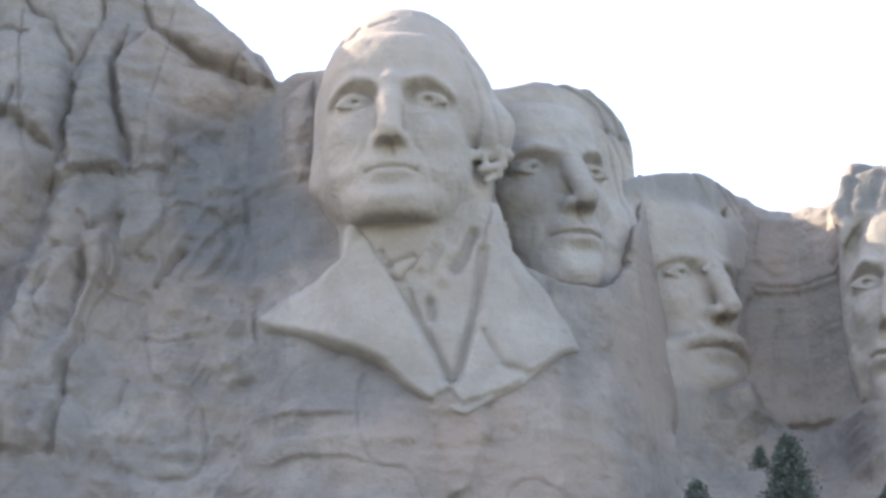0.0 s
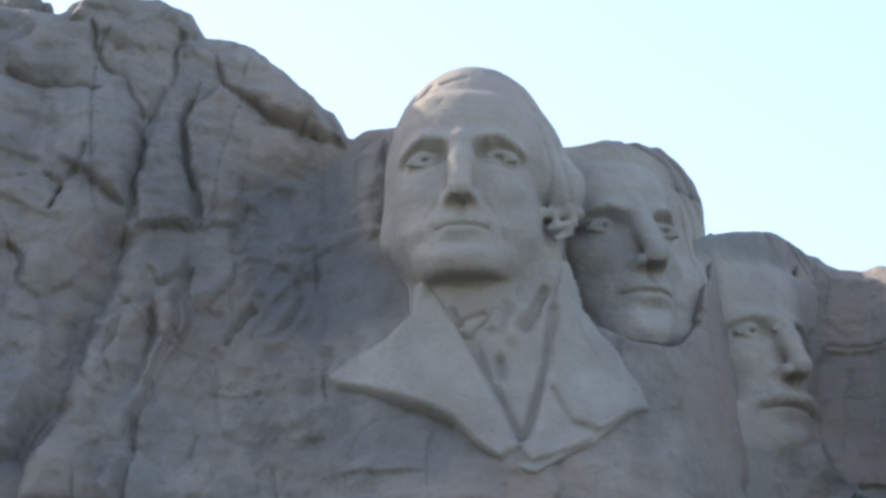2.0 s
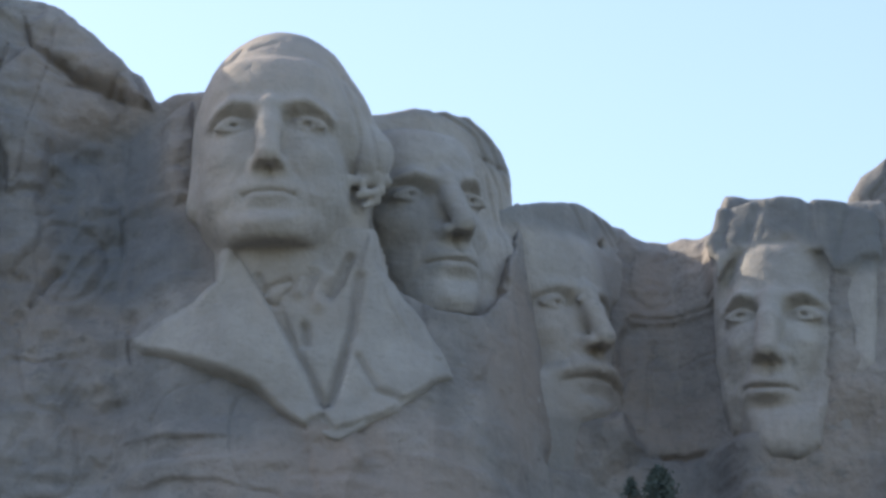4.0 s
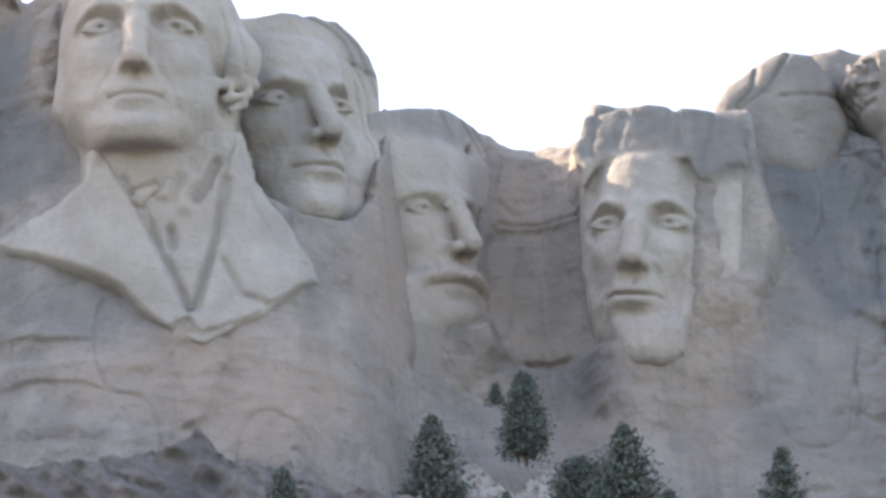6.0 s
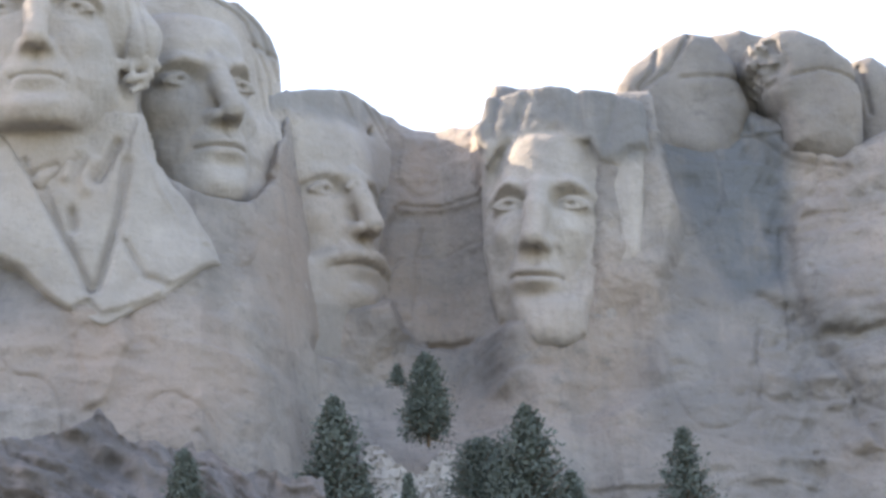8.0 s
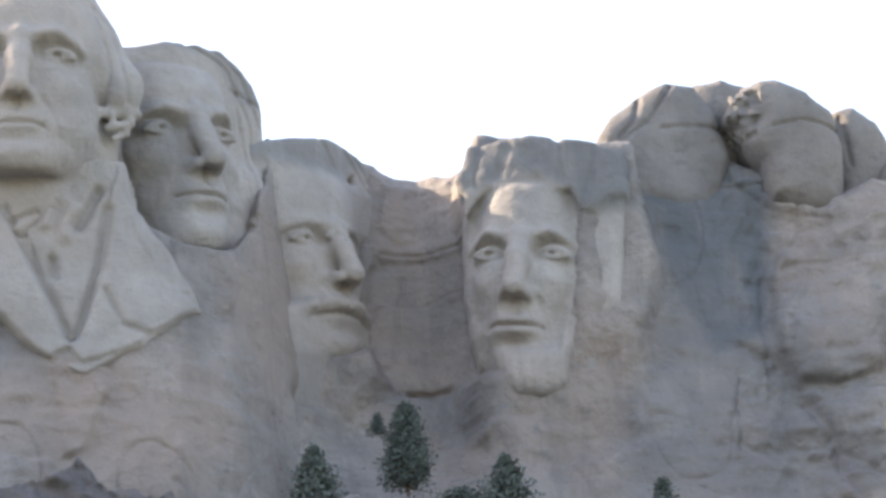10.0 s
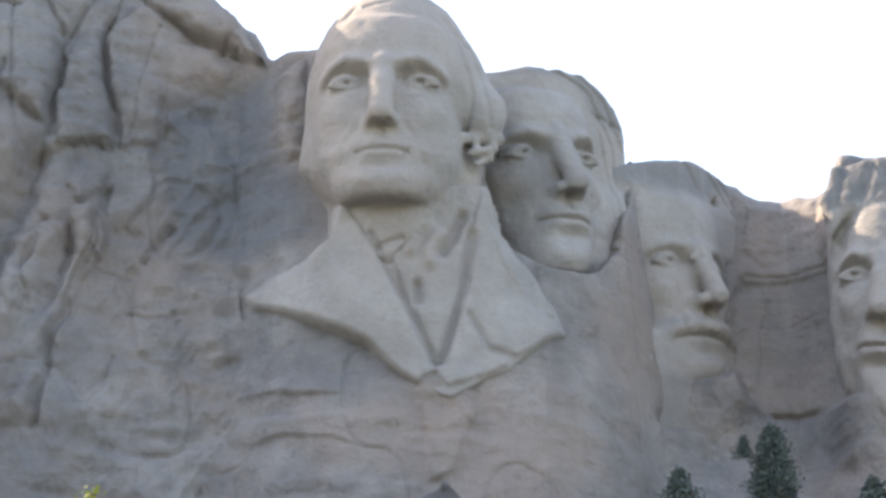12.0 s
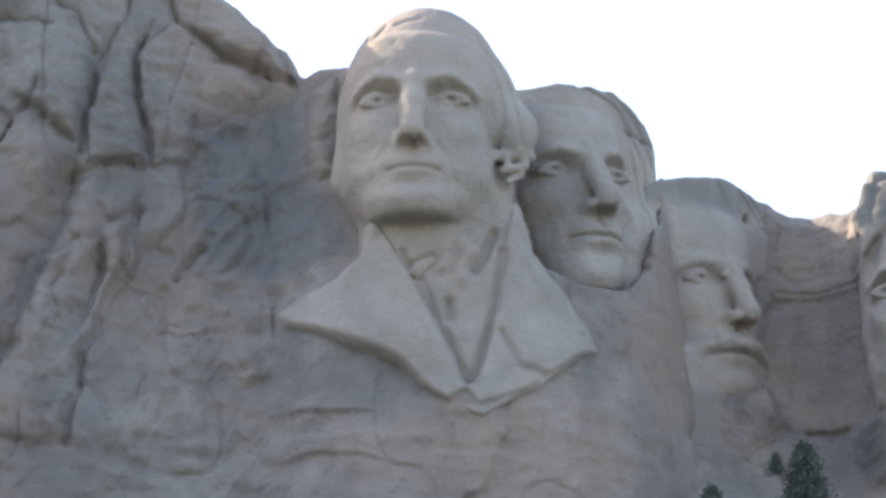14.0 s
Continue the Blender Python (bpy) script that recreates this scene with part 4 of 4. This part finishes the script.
def make_outcrop():
    """Jagged dark ridge of tilted beds in front of the cliff foot."""
    xs = np.arange(-30, CREST[-1][0], 0.16)
    cx, cz = np.array(CREST).T
    top = np.interp(xs, cx, cz) + 0.35 * lattice(xs, 0 * xs, 0 * xs, 0.8, 15) + 0.2 * lattice(xs, 0 * xs, 0 * xs, 0.35, 16)
    x, r = np.meshgrid(xs, np.linspace(0, 1, 110), indexing="ij")
    z = 54 + (top[:, None] - 54) * r
    y = 217.8 + 0.45 * (z - 75) - 0.02 * (x + 5) ** 2 * 0.1
    bed = x * 0.8 + z + 0.9 * rough(x, 0 * x, z, 4.0, 23, 4, 0.6)
    y = y + 1.3 * np.abs(lattice(bed, 0 * x, x * 0.25, 1.9, 17)) + 0.7 * np.abs(lattice(bed, 0 * x, x * 0.4, 0.8, 18)) + 0.6 * rough(x, y, z, 2.5, 19, 5)
    y2 = y[:, -1:] + np.linspace(0.3, 14, 12)[None, :]
    z2 = z[:, -1:] - 0.25 * np.linspace(0.3, 14, 12)[None, :]
    x, y, z = np.concatenate([x, np.repeat(x[:, -1:], 12, 1)], 1), np.concatenate([y, y2], 1), np.concatenate([z, z2], 1)
    ob = mesh_object("rock_outcrop", np.stack([x, y, z], -1).reshape(-1, 3), grid_faces(*x.shape), DARK_ROCK)
    tagged(ob, "dark jagged rock outcrop with tilted beds below the cliff", "rock outcrop")


make_outcrop()


def make_scree():
    """Broken pale blocks heaped on the bank below the recess."""
    rng = random.Random(4)
    bm = bmesh.new()
    a, b = (20.44, 239.00, 76.89), (29.32, 241.00, 83.53)
    for k in range(900):
        u, v = rng.random(), rng.random()
        x, z = a[0] + (b[0] - a[0]) * u, a[2] + (b[2] - a[2]) * v
        if v > 0.75 + 0.25 * math.sin(u * 9) or u < 0.15 * v:
            continue
        y = float(cliff_face(np.array([x]), np.array([z]))[0]) - 0.1
        size = rng.uniform(0.16, 0.42) * (1.8 if rng.random() < 0.08 else 1)
        m = pose(x, y, z, rng.uniform(0, 360), rng.uniform(0, 360), rng.uniform(0, 360)) @ Matrix.Diagonal((size * rng.uniform(0.8, 1.6), size, size * rng.uniform(0.5, 0.9), 1))
        made = bmesh.ops.create_cube(bm, size=1.6, matrix=m)["verts"]
        for vert in made:
            vert.co += Vector([rng.uniform(-0.15, 0.15) * size for _ in range(3)])
    me = bpy.data.meshes.new("scree")
    bm.to_mesh(me)
    bm.free()
    me.materials.append(RUBBLE)
    tagged(new("scree", me), "heap of pale broken granite rubble below the heads", "scree", kind="stuff")


make_scree()


# ---- trees ----
def tube(points_radii, sides=7):
    verts, faces = [], []
    for k, (c, r) in enumerate(points_radii):
        for s in range(sides):
            a = 2 * math.pi * s / sides
            verts.append((c[0] + r * math.cos(a), c[1] + r * math.sin(a), c[2]))
    for k in range(len(points_radii) - 1):
        for s in range(sides):
            t = (s + 1) % sides
            faces.append((k * sides + s, k * sides + t, (k + 1) * sides + t, (k + 1) * sides + s))
    return verts, faces


def pine(base, height, spread, seed, label, leaf=NEEDLES, blunt=0.8, count=290, fine=0.8):
    """A pine: tapered trunk, a limb to each spray, sprays of small needle clumps with gaps between them."""
    rng = random.Random(seed)
    root = new("pine_tree")
    root.location = base
    verts, faces = tube([((0.12 * math.sin(k * 1.3), 0.12 * math.cos(k * 1.1), height * k / 7), 0.02 * height * (1 - k / 7.3)) for k in range(8)])
    limbs_v, limbs_f = [], []
    leaf_v, leaf_f = [], []
    for k in range(count):
        f = 0.10 + 0.90 * (k / count) ** 0.85
        z = height * f
        side = k * 2.4 + rng.uniform(-0.5, 0.5)
        reach = 1.15 * spread * ((1 - f) ** blunt * 1.12 + 0.04) * rng.uniform(0.55, 1.12)
        tip = Vector((math.cos(side) * reach, math.sin(side) * reach, z + reach * rng.uniform(-0.1, 0.35)))
        foot = Vector((0, 0, z - reach * 0.1))
        n = len(limbs_v)
        w = 0.05 + 0.015 * reach
        for c, r in ((foot, w), (tip, w * 0.3)):
            limbs_v += [(c.x + r, c.y, c.z), (c.x - r * 0.5, c.y + r * 0.8, c.z), (c.x - r * 0.5, c.y - r * 0.8, c.z + r)]
        limbs_f += [(n, n + 1, n + 4, n + 3), (n + 1, n + 2, n + 5, n + 4), (n + 2, n, n + 3, n + 5)]
        for j in range(int(16 + 26 * reach / spread)):
            t = rng.uniform(0.25, 1.08)
            c = foot.lerp(tip, t) + Vector([rng.gauss(0, 0.10 + 0.11 * reach) for _ in range(3)])
            s = rng.uniform(0.12, 0.30) * (0.6 + 0.05 * height) * fine
            a, b = Vector([rng.gauss(0, 1) for _ in range(3)]).normalized(), Vector([rng.gauss(0, 1) for _ in range(3)]).normalized()
            n = len(leaf_v)
            leaf_v += [tuple(c + a * s), tuple(c + b * s * 0.55), tuple(c - a * s * 0.8), tuple(c - b * s * 0.5)]
            leaf_f += [(n, n + 1, n + 2), (n, n + 2, n + 3)]
    n = len(verts)
    mesh_object("trunk", verts + limbs_v, faces + [tuple(i + n for i in f) for f in limbs_f], BARK, root)
    crown = mesh_object("crown", leaf_v, leaf_f, leaf, root)
    crown.data.shade_flat()
    return tagged(root, label, "tree", group="pines below the cliff" if leaf is NEEDLES else "")


def planted(top, height, spread, seed, label, **more):
    """A tree whose tip is at top."""
    pine((top[0], top[1], top[2] - height), height, spread, seed, label, **more)


planted((17.49, 226.00, 81.36), 14.5, 3.9, 1, "dark green pine with a broad crown at the cliff foot")
planted((25.85, 239.00, 89.56), 7.6, 1.9, 2, "slim dark pine standing on the rubble bank", blunt=0.6)
planted((32.11, 228.00, 81.32), 14.0, 4.4, 3, "broad dark pine with an even cone below the cliff")
planted((44.74, 232.00, 80.83), 11.5, 3.2, 4, "dark pine with a ragged open crown", count=150)
planted((6.07, 214.00, 73.22), 9.0, 2.4, 5, "small dark pine among outcrop rocks")
planted((23.67, 240.00, 88.98), 1.7, 0.6, 6, "little pine seedling on the bank", count=40)
planted((19.58, 228.00, 76.15), 7.0, 1.6, 7, "young pine beside a larger pine")
planted((22.73, 225.00, 74.97), 6.5, 1.0, 8, "young pine in front of the rubble")
planted((29.37, 234.00, 80.6), 6.0, 2.4, 9, "low bushy pine at the edge of the rubble", blunt=0.4)
planted((34.95, 226.00, 75.51), 7.0, 2.0, 11, "young pine beside a broad pine")
planted((30.12, 227.00, 76.6), 9.0, 2.6, 12, "dark pine merging with its neighbour")
planted((-5.49, 48.00, 18.19), 13.0, 1.2, 13, "sunlit yellow-green leafy treetop near the path", leaf=YOUNG_LEAF, count=260, fine=0.2)
planted((13.80, 48.00, 20.03), 15.5, 0.9, 14, "tall sunlit yellow-green leafy tree near the path", leaf=YOUNG_LEAF, blunt=0.35, count=300, fine=0.2)
